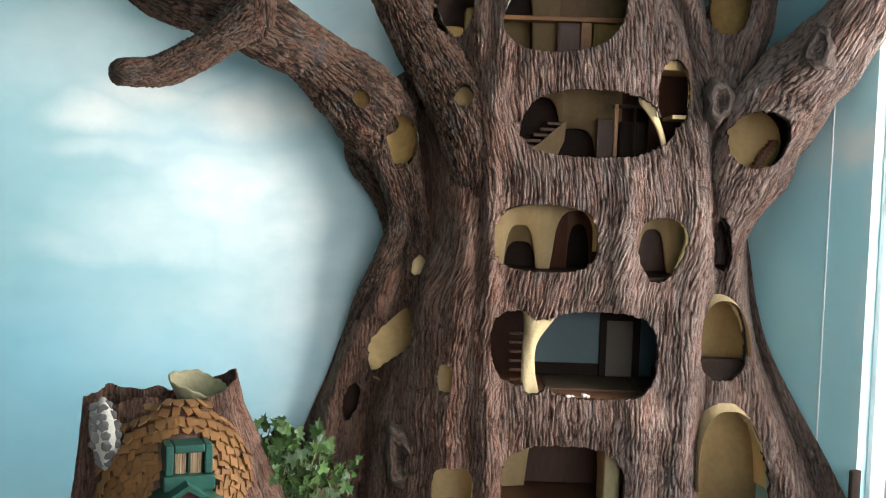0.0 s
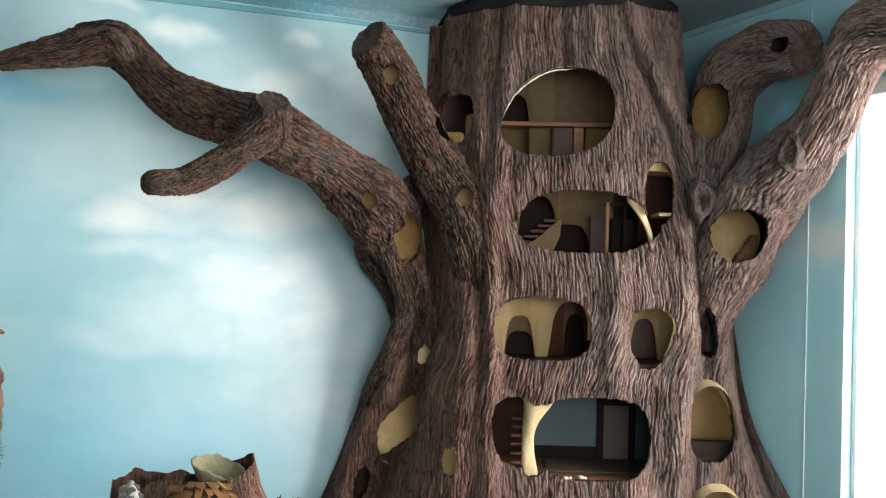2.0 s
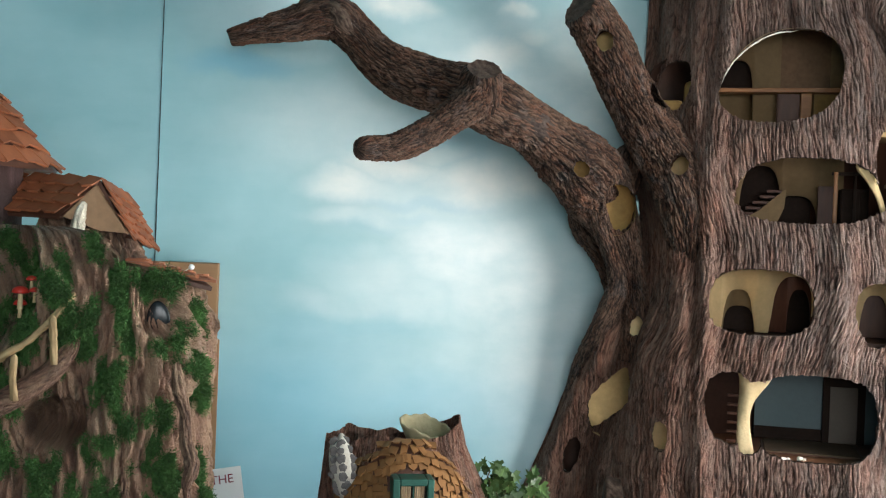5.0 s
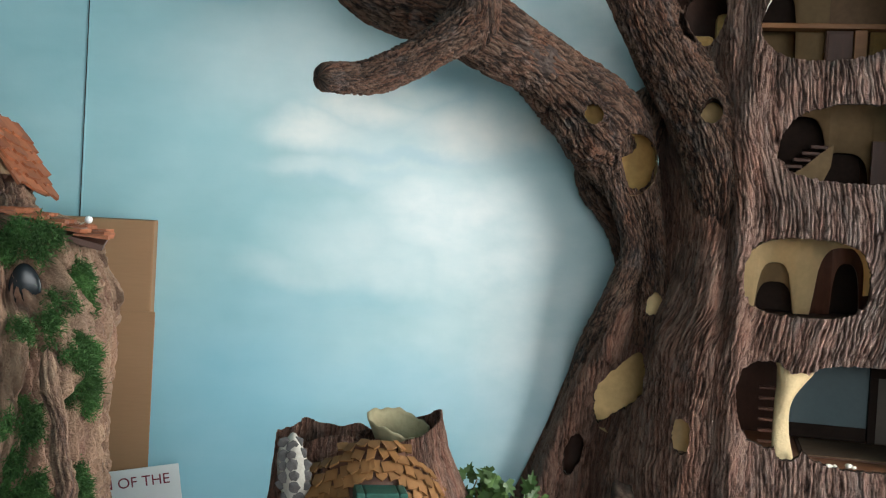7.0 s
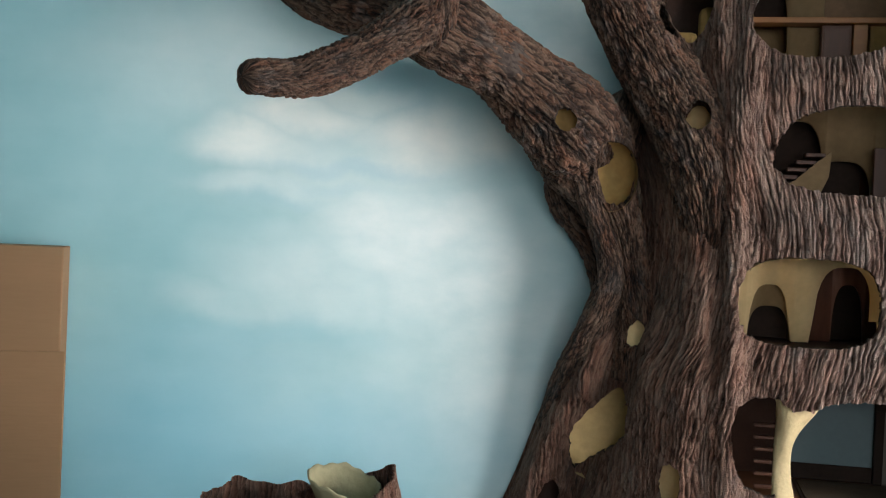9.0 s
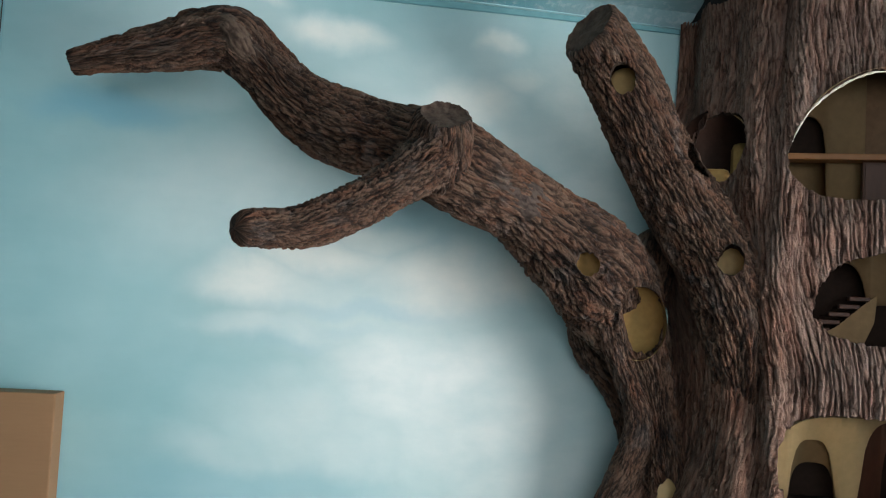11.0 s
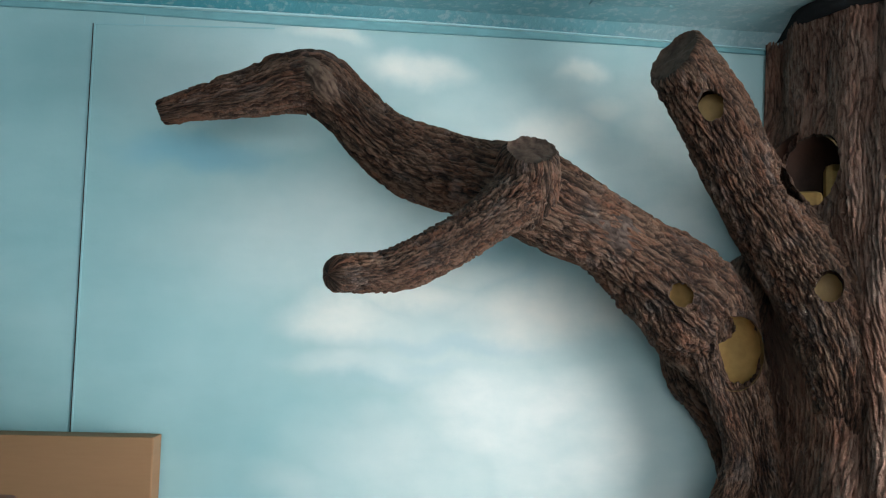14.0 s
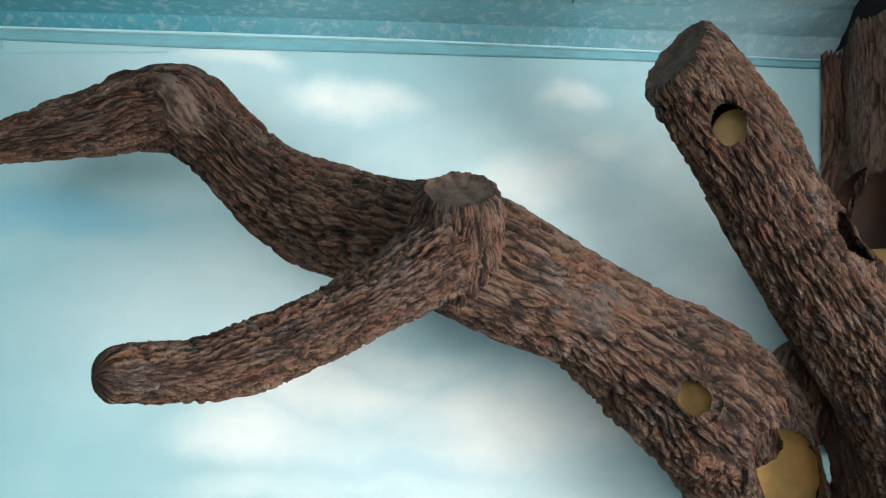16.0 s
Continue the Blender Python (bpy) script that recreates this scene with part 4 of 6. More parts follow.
strand = [(*tw(u, w, z), r) for u, w, z, r in ((-0.305, 0.02, 1.87, 0.012), (-0.275, 0.0, 1.811, 0.026), (-0.245, -0.035, 1.735, 0.030), (-0.222, -0.065, 1.650, 0.030), (-0.188, -0.10, 1.560, 0.030), (-0.166, -0.115, 1.480, 0.032), (-0.176, -0.125, 1.410, 0.036), (-0.215, -0.135, 1.31, 0.037), (-0.255, -0.165, 1.22, 0.038), (-0.290, -0.20, 1.12, 0.036), (-0.325, -0.24, 1.0, 0.025))]
limb("root_strand", strand, M["limb"], tree, 91, 0.008, label="bark strand twisting down from the limb", fa=80, fb=10)


limb("bark_lump", [(*tw(-0.155, -0.19, 1.90), 0.012), (*tw(-0.155, -0.19, 1.875), 0.035), (*tw(-0.165, -0.19, 1.81), 0.06), (*tw(-0.17, -0.19, 1.74), 0.05)], M["limb"], tree, 97, 0.008, label="bark web between limb and trunk")
limb("bark_lump", [(0.235, -0.325, 1.895, 0.012), (0.270, -0.305, 1.872, 0.038), (0.325, -0.245, 1.815, 0.050), (0.36, -0.19, 1.73, 0.05)], M["limb"], tree, 95, 0.008, label="rounded bark shoulder")


limb("bark_knot", [(0.020, -0.404, 1.946, 0.012), (0.046, -0.394, 1.934, 0.032), (0.096, -0.370, 1.912, 0.042), (0.146, -0.344, 1.888, 0.040), (0.186, -0.324, 1.866, 0.014)], M["knot_grey"], tree, 103, 0.003, label="smooth grey oval knot on the limb")


def knot(u, z, w, ru, rz, seed, tilt=0.0, stain="knot_brown", turn=0.0):
    """Oval bark knot: raised lip round a hollow."""
    nr, na = 16, 48
    vs, att = [], []
    for i in range(nr + 1):
        t = i / nr
        h = 0.013 * math.exp(-((t - 0.62) / 0.24) ** 2) - 0.012 * max(0, 1 - t / 0.45) - 0.03 * max(0, t - 0.85) / 0.15
        for j in range(na):
            a = 2 * math.pi * j / na
            rr = t * (1 + 0.10 * math.sin(3 * a + seed) + 0.06 * math.sin(7 * a))
            x, y = rr * math.cos(a) * ru, rr * math.sin(a) * rz
            x, y = x * math.cos(tilt) - y * math.sin(tilt), x * math.sin(tilt) + y * math.cos(tilt)
            g = 0.5 + 0.5 * math.sin(t * 24 + 2 * math.sin(a * 4 + seed))
            e = h + 0.003 * g
            vs.append(tw(u + x * math.cos(turn) - e * math.sin(turn), w + e * math.cos(turn) + x * math.sin(turn), z + y))
            att.append(0.12 + (0.22 + 0.26 * g) * min(1.0, t / 0.4))
    fs = [(i * na + j, i * na + (j + 1) % na, (i + 1) * na + (j + 1) % na, (i + 1) * na + j) for i in range(nr) for j in range(na)]
    return part("bark_knot", arrays_mesh("bark_knot", np.array(vs), fs, np.array(att)), M[stain], tree, "oval grey-brown bark knot")


knot(0.712, 1.823, 0.035, 0.042, 0.066, 1)
knot(-0.135, 0.78, -0.022, 0.050, 0.10, 2, 0.15, "dark_wood")
knot(0.906, 1.946, 0.258, 0.040, 0.062, 3, -0.25, turn=0.7)
knot(1.000, 2.180, 0.372, 0.040, 0.055, 4, 0.1, "dark_wood", 0.7)


# storeys inside the trunk, all in the tree's frame
def tblock(name, u0, u1, w0, w1, z0, z1, material, label="", bev=0.002, parent=None):
    return block(name, (u0, u1, w0, w1, z0, z1), material, parent or tree, label, bev, TREE_M)


def doll_thing(name, u, w, z, label, category, group=""):
    """A loose thing standing in one of the rooms."""
    return thing(name, [float(k) for k in tw(u, w, z)], label, category, group)


def cup(u, z, w, ru, rz, depth, material, name="hollow"):
    """A small hollow behind an opening, plastered or coloured dark to paint in its shade."""
    nr, na = 8, 28
    vs = []
    for i in range(nr + 1):
        t = i / nr * math.pi / 2
        for j in range(na):
            a = 2 * math.pi * j / na
            vs.append(tw(u + ru * math.cos(t) * math.cos(a), w - depth * math.sin(t), z + rz * math.cos(t) * math.sin(a)))
    fs = [(i * na + j, i * na + (j + 1) % na, (i + 1) * na + (j + 1) % na, (i + 1) * na + j) for i in range(nr) for j in range(na)]
    return part(name, arrays_mesh(name, np.array(vs), fs), material, tree, "plastered or shade-dark hollow")


def skin(u, z):
    """How far out the trunk's bark lies."""
    sl, sr = float(outline(z, UL)), float(outline(z, UR))
    sn = (u - (sl + sr) / 2) / ((sr - sl) / 2)
    return float(max(trunk_w(np.array(u), np.array(z), np.array(sn)), room_limit(np.array(u))))


cup(0.010, 1.818, skin(0.01, 1.818) - 0.022, 0.034, 0.038, 0.05, M["cream"])
cup(-0.106, 1.330, skin(-0.106, 1.33) - 0.02, 0.03, 0.045, 0.05, M["cream"])
cup(-0.015, 1.025, skin(-0.015, 1.025) - 0.045, 0.032, 0.058, 0.06, M["cream"])
cup(-0.108, 1.330, -0.118, 0.026, 0.042, 0.03, M["cream"])
cup(-0.212, 2.166, 0.042, 0.032, 0.036, 0.03, M["ochre_mid"])
cup(0.765, 2.095, -0.10, 0.062, 0.095, 0.06, M["ochre_dark"])
cup(-0.172, 1.685, -0.055, 0.058, 0.080, 0.075, M["ochre_deep"])
cup(0.820, 1.717, -0.05, 0.088, 0.092, 0.08, M["ochre_wall"])
for i in range(8):   # red-brown zigzag of stairs against the hollow's wall
    tblock("stair_step", 0.832 + 0.0070 * i, 0.850 + 0.0070 * i, -0.085, -0.045, 1.640 + 0.0105 * i, 1.652 + 0.0105 * i, M["brick_stair"], "red-brown stair step", 0.001)
cup(-0.264, 1.795, 0.066, 0.036, 0.038, 0.035, M["ochre_dark"])
cup(-0.180, 1.100, min(skin(-0.18, 1.10), skin(-0.23, 1.08), skin(-0.13, 1.17)) + 0.005, 0.115, 0.135, 0.09, M["ochre_mid"])
# dark cups paint shade into the low hole and the side gap
cup(-0.296, 0.915, skin(-0.296, 0.915) - 0.045, 0.04, 0.075, 0.05, M["nook_brown"])
cup(0.757, 1.424, -0.09, 0.05, 0.10, 0.12, M["dark_trim_shade"])
cup(0.016, 0.700, min(-0.08, skin(0.016, 0.70) - 0.03), 0.085, 0.10, 0.14, M["cream"])
# dark linings put shade into the limb's hole and the loft hollow
cup(0.897, 2.262, 0.105, 0.034, 0.036, 0.03, M["dark_trim_shade"])
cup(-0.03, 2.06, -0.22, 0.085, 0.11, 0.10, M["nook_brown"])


def curved_wall(name, u0, u1, z0, z1, wc, bow, material, arches=(), thick=0.02, label=""):
    """An upright plaster wall, bowed back at its middle, with arched openings (centre, half width, top, foot)."""
    n = 90
    us = np.linspace(u0, u1, n)
    low = np.full(n, z0)
    for c, hw, ztop, foot in arches:
        x = np.clip((us - c) / hw, -1, 1)
        inside = np.abs(us - c) < hw
        low = np.where(inside, np.maximum(low, foot + (ztop - foot) * (1 - np.abs(x) ** 3.2) ** (1 / 2.4)), low)
    ws = wc - bow * (1 - ((us - (u0 + u1) / 2) / ((u1 - u0) / 2)) ** 2)
    f0, f1 = tw(us, ws, low), tw(us, ws, np.full(n, z1))
    b0, b1 = tw(us, ws - thick, low), tw(us, ws - thick, np.full(n, z1))
    vs = np.concatenate([f0, f1, b0, b1])
    fs = []
    for i in range(n - 1):
        fs += [(i, i + 1, n + i + 1, n + i), (2 * n + i + 1, 2 * n + i, 3 * n + i, 3 * n + i + 1), (i + 1, i, 2 * n + i, 2 * n + i + 1)]
    return part(name, arrays_mesh(name, vs, fs), material, tree, label)


def slab(z, thick, material, label=""):
    """Storey floor that follows the trunk's outline."""
    sl, sr = outline(z, UL), outline(z, UR)
    us = np.linspace(max(-0.08, sl + 0.05), min(0.84, sr - 0.05), 40)
    sn = (us - (sl + sr) / 2) / ((sr - sl) / 2)
    fw = trunk_w(us, np.full(40, z), sn) - 0.045
    bw = np.minimum(np.maximum(room_limit(us), -0.50), fw - 0.02)
    vs = np.concatenate([tw(us, fw, z), tw(us, bw, z), tw(us, fw, z - thick), tw(us, bw, z - thick)])
    n = 40
    fs = []
    for i in range(n - 1):
        fs += [(i, i + 1, n + i + 1, n + i), (2 * n + i, 3 * n + i, 3 * n + i + 1, 2 * n + i + 1), (i, 2 * n + i, 2 * n + i + 1, i + 1), (n + i, n + i + 1, 3 * n + i + 1, 3 * n + i)]
    return part("storey_floor", arrays_mesh("storey_floor", vs, fs), material, tree, label, smooth=False)


slab(0.630, 0.03, M["floor_wood"], "orange-brown floor")
slab(0.975, 0.03, M["floor_wood"], "brown floor")
slab(1.322, 0.03, M["nook_brown"])
slab(1.655, 0.03, M["room_brown"])
slab(1.945, 0.03, M["cream"])
slab(2.350, 0.03, M["cream"])
# outer shell of every storey; the dim ones have shade put into darker colours
for z0, z1, m in ((0.632, 0.944, "cream"), (0.977, 1.291, "nook_brown"), (1.324, 1.624, "cream"), (1.657, 1.914, "room_brown"), (1.947, 2.319, "tan")):
    curved_wall("back_wall", -0.05, min(0.84, float(outline(z1, UR)) - 0.06), z0, z1, -0.33, 0.13, M[m])
# lowest storey
curved_wall("partition", 0.13, 0.84, 0.632, 0.944, -0.30, 0.07, M["cream"], [(0.362, 0.115, 0.885, 0.63)])
tblock("doorway_back", 0.22, 0.52, -0.395, -0.385, 0.632, 0.93, M["room_brown"], "dark brown door")
tblock("pier", 0.452, 0.50, -0.22, -0.06, 0.632, 0.944, M["cream_rim"], "cream plaster pier", 0.012)
tblock("pier", 0.60, 0.66, -0.33, -0.06, 0.632, 0.944, M["cream"], "", 0.01)
curved_wall("partition", 0.67, 1.02, 0.632, 1.0, -0.12, 0.08, M["ochre_wall"], (), 0.02, "tan plaster wall")
tblock("storey_floor", 0.845, 1.0, -0.22, 0.10, 0.60, 0.630, M["floor_wood"], "orange-brown floor")
# parlour storey
tblock("parlour_wall", 0.262, 0.66, -0.425, -0.41, 0.977, 1.291, M["room_blue"], "blue-grey wall")
tblock("parlour_wall", 0.645, 0.66, -0.408, -0.05, 0.977, 1.291, M["room_blue"], "blue-grey wall")
tblock("skirting", 0.262, 0.468, -0.409, -0.400, 0.977, 1.015, M["dark_trim_shade"], "dark wainscot board")
tblock("skirting", 0.636, 0.644, -0.398, -0.06, 0.977, 1.015, M["dark_trim_shade"])
tblock("door_post", 0.469, 0.490, -0.409, -0.388, 0.977, 1.182, M["dark_trim_shade"], "dark door frame")
tblock("door_post", 0.574, 0.596, -0.409, -0.388, 0.977, 1.182, M["dark_trim_shade"], "dark door frame")
tblock("door_lintel", 0.469, 0.596, -0.409, -0.386, 1.156, 1.184, M["dark_trim_shade"], "dark door frame")
tblock("door_panel", 0.4905, 0.5735, -0.4085, -0.396, 0.977, 1.155, M["panel"], "pale door panel")
rug = doll_thing("rug", 0.42, -0.26, 0.975, "beige doll's rug with a brown border on the parlour floor", "rug")
tblock("rug_field", 0.288, 0.56, -0.375, -0.14, 0.9755, 0.980, M["rug"], "beige woven field", parent=rug)
tblock("border", 0.28, 0.568, -0.383, -0.132, 0.9752, 0.9775, M["room_brown"], "brown woven border", parent=rug)
for i in range(6):
    tblock("stair_step", 0.175, 0.235, -0.20 - 0.012 * i, -0.185 - 0.012 * i, 0.990 + 0.026 * i, 0.998 + 0.026 * i, M["room_brown"], "", 0.002)
curved_wall("partition", 0.67, 0.86, 0.977, 1.291, -0.16, 0.12, M["ochre_wall"])
tblock("skirting", 0.70, 0.85, -0.15, -0.11, 0.977, 1.088, M["dark_trim_shade"], "dark board")
# arched storey
curved_wall("arcade", 0.02, 0.72, 1.324, 1.624, -0.225, 0.03, M["cream"], [(0.196, 0.046, 1.455, 1.324), (0.367, 0.073, 1.502, 1.324), (0.594, 0.042, 1.455, 1.324)], 0.03, "cream plaster arcade with arches")
curved_wall("inner_arch", 0.28, 0.46, 1.324, 1.624, -0.31, 0.0, M["room_brown"], [(0.38, 0.036, 1.46, 1.324)], 0.02, "brown inner arch")
# tan tone paints in the shadow seen through the left arch
curved_wall("inner_arch", 0.135, 0.262, 1.324, 1.624, -0.285, 0.0, M["tan"], [(0.199, 0.047, 1.403, 1.324)], 0.02, "tan inner arch, darker for the shadow inside the arcade")
# dark sheets stand behind the two arches to paint in their shade
tblock("doorway_back", 0.135, 0.262, -0.345, -0.335, 1.324, 1.50, M["dark_trim_shade"], "dark sheet that paints in shade behind the arch")
tblock("doorway_back", 0.28, 0.46, -0.385, -0.375, 1.324, 1.55, M["dark_trim_shade"], "dark sheet that paints in shade behind the arch")
tblock("doorway_back", 0.54, 0.66, -0.31, -0.298, 1.324, 1.47, M["room_brown"], "brown door")
# stair storey
curved_wall("partition", 0.12, 0.50, 1.657, 1.914, -0.34, 0.02, M["tan"], [(0.358, 0.068, 1.756, 1.657), (0.252, 0.066, 1.850, 1.657)], 0.02, "tan plaster wall with two arches")
# dark backing gives the stair niches their shade by colour
tblock("stair_well", 0.13, 0.41, -0.43, -0.42, 1.657, 1.90, M["dark_trim_shade"], "dark sheet that paints in the stair well's shade")
for i in range(5):
    tblock("stair_step", 0.188 + 0.021 * i, 0.232 + 0.021 * i, -0.375, -0.33, 1.690 + 0.018 * i, 1.699 + 0.018 * i, M["room_brown"], "", 0.001)
bm = bmesh.new()
band = [(0.185, 1.657), (0.300, 1.657), (0.325, 1.715), (0.330, 1.775), (0.300, 1.752), (0.250, 1.706), (0.195, 1.672)]
rows_ = [[bm.verts.new(tw(u_, w_, z_)) for u_, z_ in band] for w_ in (-0.326, -0.338)]
bm.faces.new(rows_[0])
bm.faces.new(rows_[1][::-1])
for i in range(len(band)):
    k = (i + 1) % len(band)
    bm.faces.new((rows_[0][i], rows_[1][i], rows_[1][k], rows_[0][k]))
part("stair_string", bm, M["tan"], tree, "tan plaster stair side", smooth=False)
tblock("door_leaf", 0.422, 0.472, -0.318, -0.305, 1.657, 1.785, M["room_brown"], "red-brown door")
tblock("post", 0.458, 0.470, -0.21, -0.198, 1.657, 1.822, M["oak"], "orange wooden post")
tblock("rail", 0.452, 0.56, -0.212, -0.20, 1.812, 1.822, M["dark_trim_shade"], "dark rail")
tblock("rail", 0.515, 0.523, -0.212, -0.202, 1.657, 1.811, M["dark_trim_shade"])
cabinet = doll_thing("cabinet", 0.54, -0.30, 1.656, "black doll's cabinet standing beside a wooden post", "cabinet")
tblock("body", 0.485, 0.60, -0.36, -0.262, 1.6555, 1.775, M["dark_trim_shade"], "", 0.004, cabinet)
for u_ in (0.490, 0.545):
    tblock("door", u_, u_ + 0.050, -0.2615, -0.257, 1.664, 1.768, M["dark_trim_shade"], "", 0.0015, cabinet)
curved_wall("partition", 0.56, 0.76, 1.657, 1.914, -0.20, 0.06, M["room_brown"], (), 0.02, "brown wall")
tblock("ledge", 0.60, 0.72, -0.20, -0.05, 1.775, 1.786, M["cream"], "cream ledge")
# attic storey
tblock("loft_beam", 0.11, 0.56, -0.33, -0.28, 2.072, 2.086, M["oak"], "orange wooden loft beam")
tblock("post", 0.36, 0.392, -0.32, -0.292, 1.947, 2.071, M["oak"], "orange wooden post")
brown_cupboard = doll_thing("cupboard", 0.324, -0.32, 1.946, "tall brown doll's cupboard beside an orange post", "cupboard")
tblock("body", 0.29, 0.358, -0.34, -0.302, 1.9455, 2.071, M["room_brown"], "", 0.002, brown_cupboard)
tblock("door", 0.295, 0.353, -0.3015, -0.298, 1.953, 2.064, M["room_brown"], "", 0.001, brown_cupboard)
curved_wall("partition", 0.11, 0.60, 1.947, 2.319, -0.335, 0.02, M["tan"], [(0.165, 0.05, 2.185, 2.087)], 0.02, "cream plaster wall")
tblock("attic_panel", 0.300, 0.60, -0.352, -0.3545, 2.087, 2.30, M["gable"], "darker brown attic wall", 0.0)
ochre_cupboard = doll_thing("cupboard", 0.46, -0.33, 1.946, "ochre-brown doll's cupboard under the loft beam", "cupboard")
tblock("body", 0.400, 0.52, -0.345, -0.312, 1.9455, 2.071, M["ochre_dark"], "", 0.002, ochre_cupboard)
tblock("door", 0.408, 0.512, -0.3115, -0.308, 1.955, 2.063, M["ochre_dark"], "", 0.001, ochre_cupboard)
# dark backing paints the loft arch as shaded inside
tblock("loft_recess", 0.10, 0.24, -0.405, -0.395, 2.087, 2.21, M["dark_trim_shade"], "dark sheet that paints in shade behind the loft arch")
# ochre blocks colour the loft hollow's foot and right side
tblock("loft_ledge", -0.075, 0.004, -0.290, -0.235, 1.975, 2.042, M["ochre_deep"], "ochre block at the hollow's foot", 0.014)
tblock("loft_pier", 0.0045, 0.055, -0.305, -0.250, 1.975, 2.105, M["ochre_deep"], "ochre block at the hollow's right side", 0.018)
# plaster column in the parlour opening and ribs between openings
def rib(points, material, label):
    L = catmull([(*tw(u, w, z), r) for u, w, z, r in points], 0.008)
    n, na = len(L), 14
    vs = []
    for i in range(n):
        for j in range(na):
            a = 2 * math.pi * j / na
            rr = L[i, 3] * (1 + 0.12 * math.sin(3 * a + i * 0.3))
            o = rr * math.cos(a) * RIGHT
            b = rr * 0.8 * math.sin(a) * BACK
            vs.append((L[i, 0] + o[0] + b[0], L[i, 1] + o[1] + b[1], L[i, 2]))
    fs = [(i * na + j, i * na + (j + 1) % na, (i + 1) * na + (j + 1) % na, (i + 1) * na + j) for i in range(n - 1) for j in range(na)]
    return part("plaster_column", arrays_mesh("plaster_column", np.array(vs), fs), material, tree, label)


def lip(index, a0, a1, r, out, material, label):
    """Torn plaster lip along part of an opening's edge."""
    cu, cz, ru, rz, p, tap, lean = HOLES[index]
    pts = []
    for i in range(15):
        a = a0 + (a1 - a0) * i / 14
        c_, s_ = math.cos(a), math.sin(a)
        g = (abs(c_) ** p + abs(s_) ** p) ** (-1 / p)
        z = cz + s_ * g * rz * 0.985
        u = cu + c_ * g * ru * 0.985 * (1 + tap * s_ * g) + lean * (z - cz)
        pts.append((*tw(u, skin(u, z) + out, z), r * (0.25 + 0.75 * math.sin(math.pi * i / 14) ** 0.6) * (1 + 0.25 * math.sin(i * 2.3))))
    L = catmull(pts, 0.005)
    n, na = len(L), 8
    ux, back = np.array([*RIGHT, 0]), np.array([*BACK, 0])
    tan = np.gradient(L[:, :3], axis=0)
    vs = []
    for i in range(n):
        t = tan[i] / np.linalg.norm(tan[i])
        side = np.cross(t, back)
        for j in range(na):
            a = 2 * math.pi * j / na
            vs.append(L[i, :3] + L[i, 3] * (math.cos(a) * side + 1.5 * math.sin(a) * back) * (1 + 0.2 * math.sin(i * 1.7 + j)))
    fs = [(i * na + j, i * na + (j + 1) % na, (i + 1) * na + (j + 1) % na, (i + 1) * na + j) for i in range(n - 1) for j in range(na)]
    return part("torn_lip", arrays_mesh("torn_lip", np.array(vs), fs), material, tree, label)


lip(0, 1.55, 3.30, 0.0030, -0.006, M["pale_lip"], "white torn edge of the opening")
lip(10, 0.2, 2.5, 0.008, -0.010, M["cream_rim"], "cream plaster lip")
lip(13, 0.3, 2.6, 0.011, -0.010, M["cream_rim"], "cream plaster lip")
lip(6, -0.6, 1.2, 0.005, -0.012, M["cream"], "cream plaster lip")
rib([(0.226, -0.04, 0.955, 0.034), (0.224, -0.045, 0.985, 0.027), (0.221, -0.05, 1.03, 0.021), (0.221, -0.05, 1.085, 0.018), (0.226, -0.05, 1.13, 0.022), (0.235, -0.05, 1.165, 0.031), (0.242, -0.05, 1.195, 0.043), (0.245, -0.05, 1.23, 0.05)], M["cream_rim"], "cream plaster column")
rib([(0.582, -0.045, 1.69, 0.008), (0.568, -0.05, 1.735, 0.009), (0.545, -0.05, 1.785, 0.014), (0.527, -0.05, 1.825, 0.022), (0.536, -0.05, 1.87, 0.014), (0.553, -0.05, 1.93, 0.008)], M["cream"], "cream plaster rib")


def funnel(cu, cz, ru, rz, p, tap, lean, w0, w1, flare, material, label):
    """Plastered jamb: the opening's outline carried back into the room, a little wider."""
    n, k = 60, 6
    vs = []
    for i in range(k + 1):
        t = i / k
        f = 0.99 + flare * math.sin(t * math.pi / 2)
        for j in range(n):
            a = 2 * math.pi * j / n
            c_, s_ = math.cos(a), math.sin(a)
            g = (abs(c_) ** p + abs(s_) ** p) ** (-1 / p)
            z = s_ * g * rz * f * (1 + (0.35 * t if s_ < 0 else 0))
            u = c_ * g * ru * f * (1 + tap * s_ * g) + lean * z
            vs.append(tw(cu + u, w0 + (w1 - w0) * t + 0.002 * math.sin(9 * a), cz + z))
    fs = [(i * n + j, i * n + (j + 1) % n, (i + 1) * n + (j + 1) % n, (i + 1) * n + j) for i in range(k) for j in range(n) if math.sin(2 * math.pi * j / n) > -0.35]
    return part("jamb", arrays_mesh("jamb", np.array(vs), fs), material, tree, label)


for i, w0, w1, fl in ((10, -0.02, -0.10, 0.10), (13, 0.03, -0.13, 0.08), (6, -0.015, -0.09, 0.10), (3, -0.02, -0.07, 0.06), (5, -0.004, -0.19, 0.06), (0, -0.03, -0.08, 0.06), (14, -0.03, -0.10, 0.1)):
    funnel(*HOLES[i], w0, w1, fl, M["cream_rim"] if i in (10, 13, 14) else M["cream"], "cream plaster jamb")

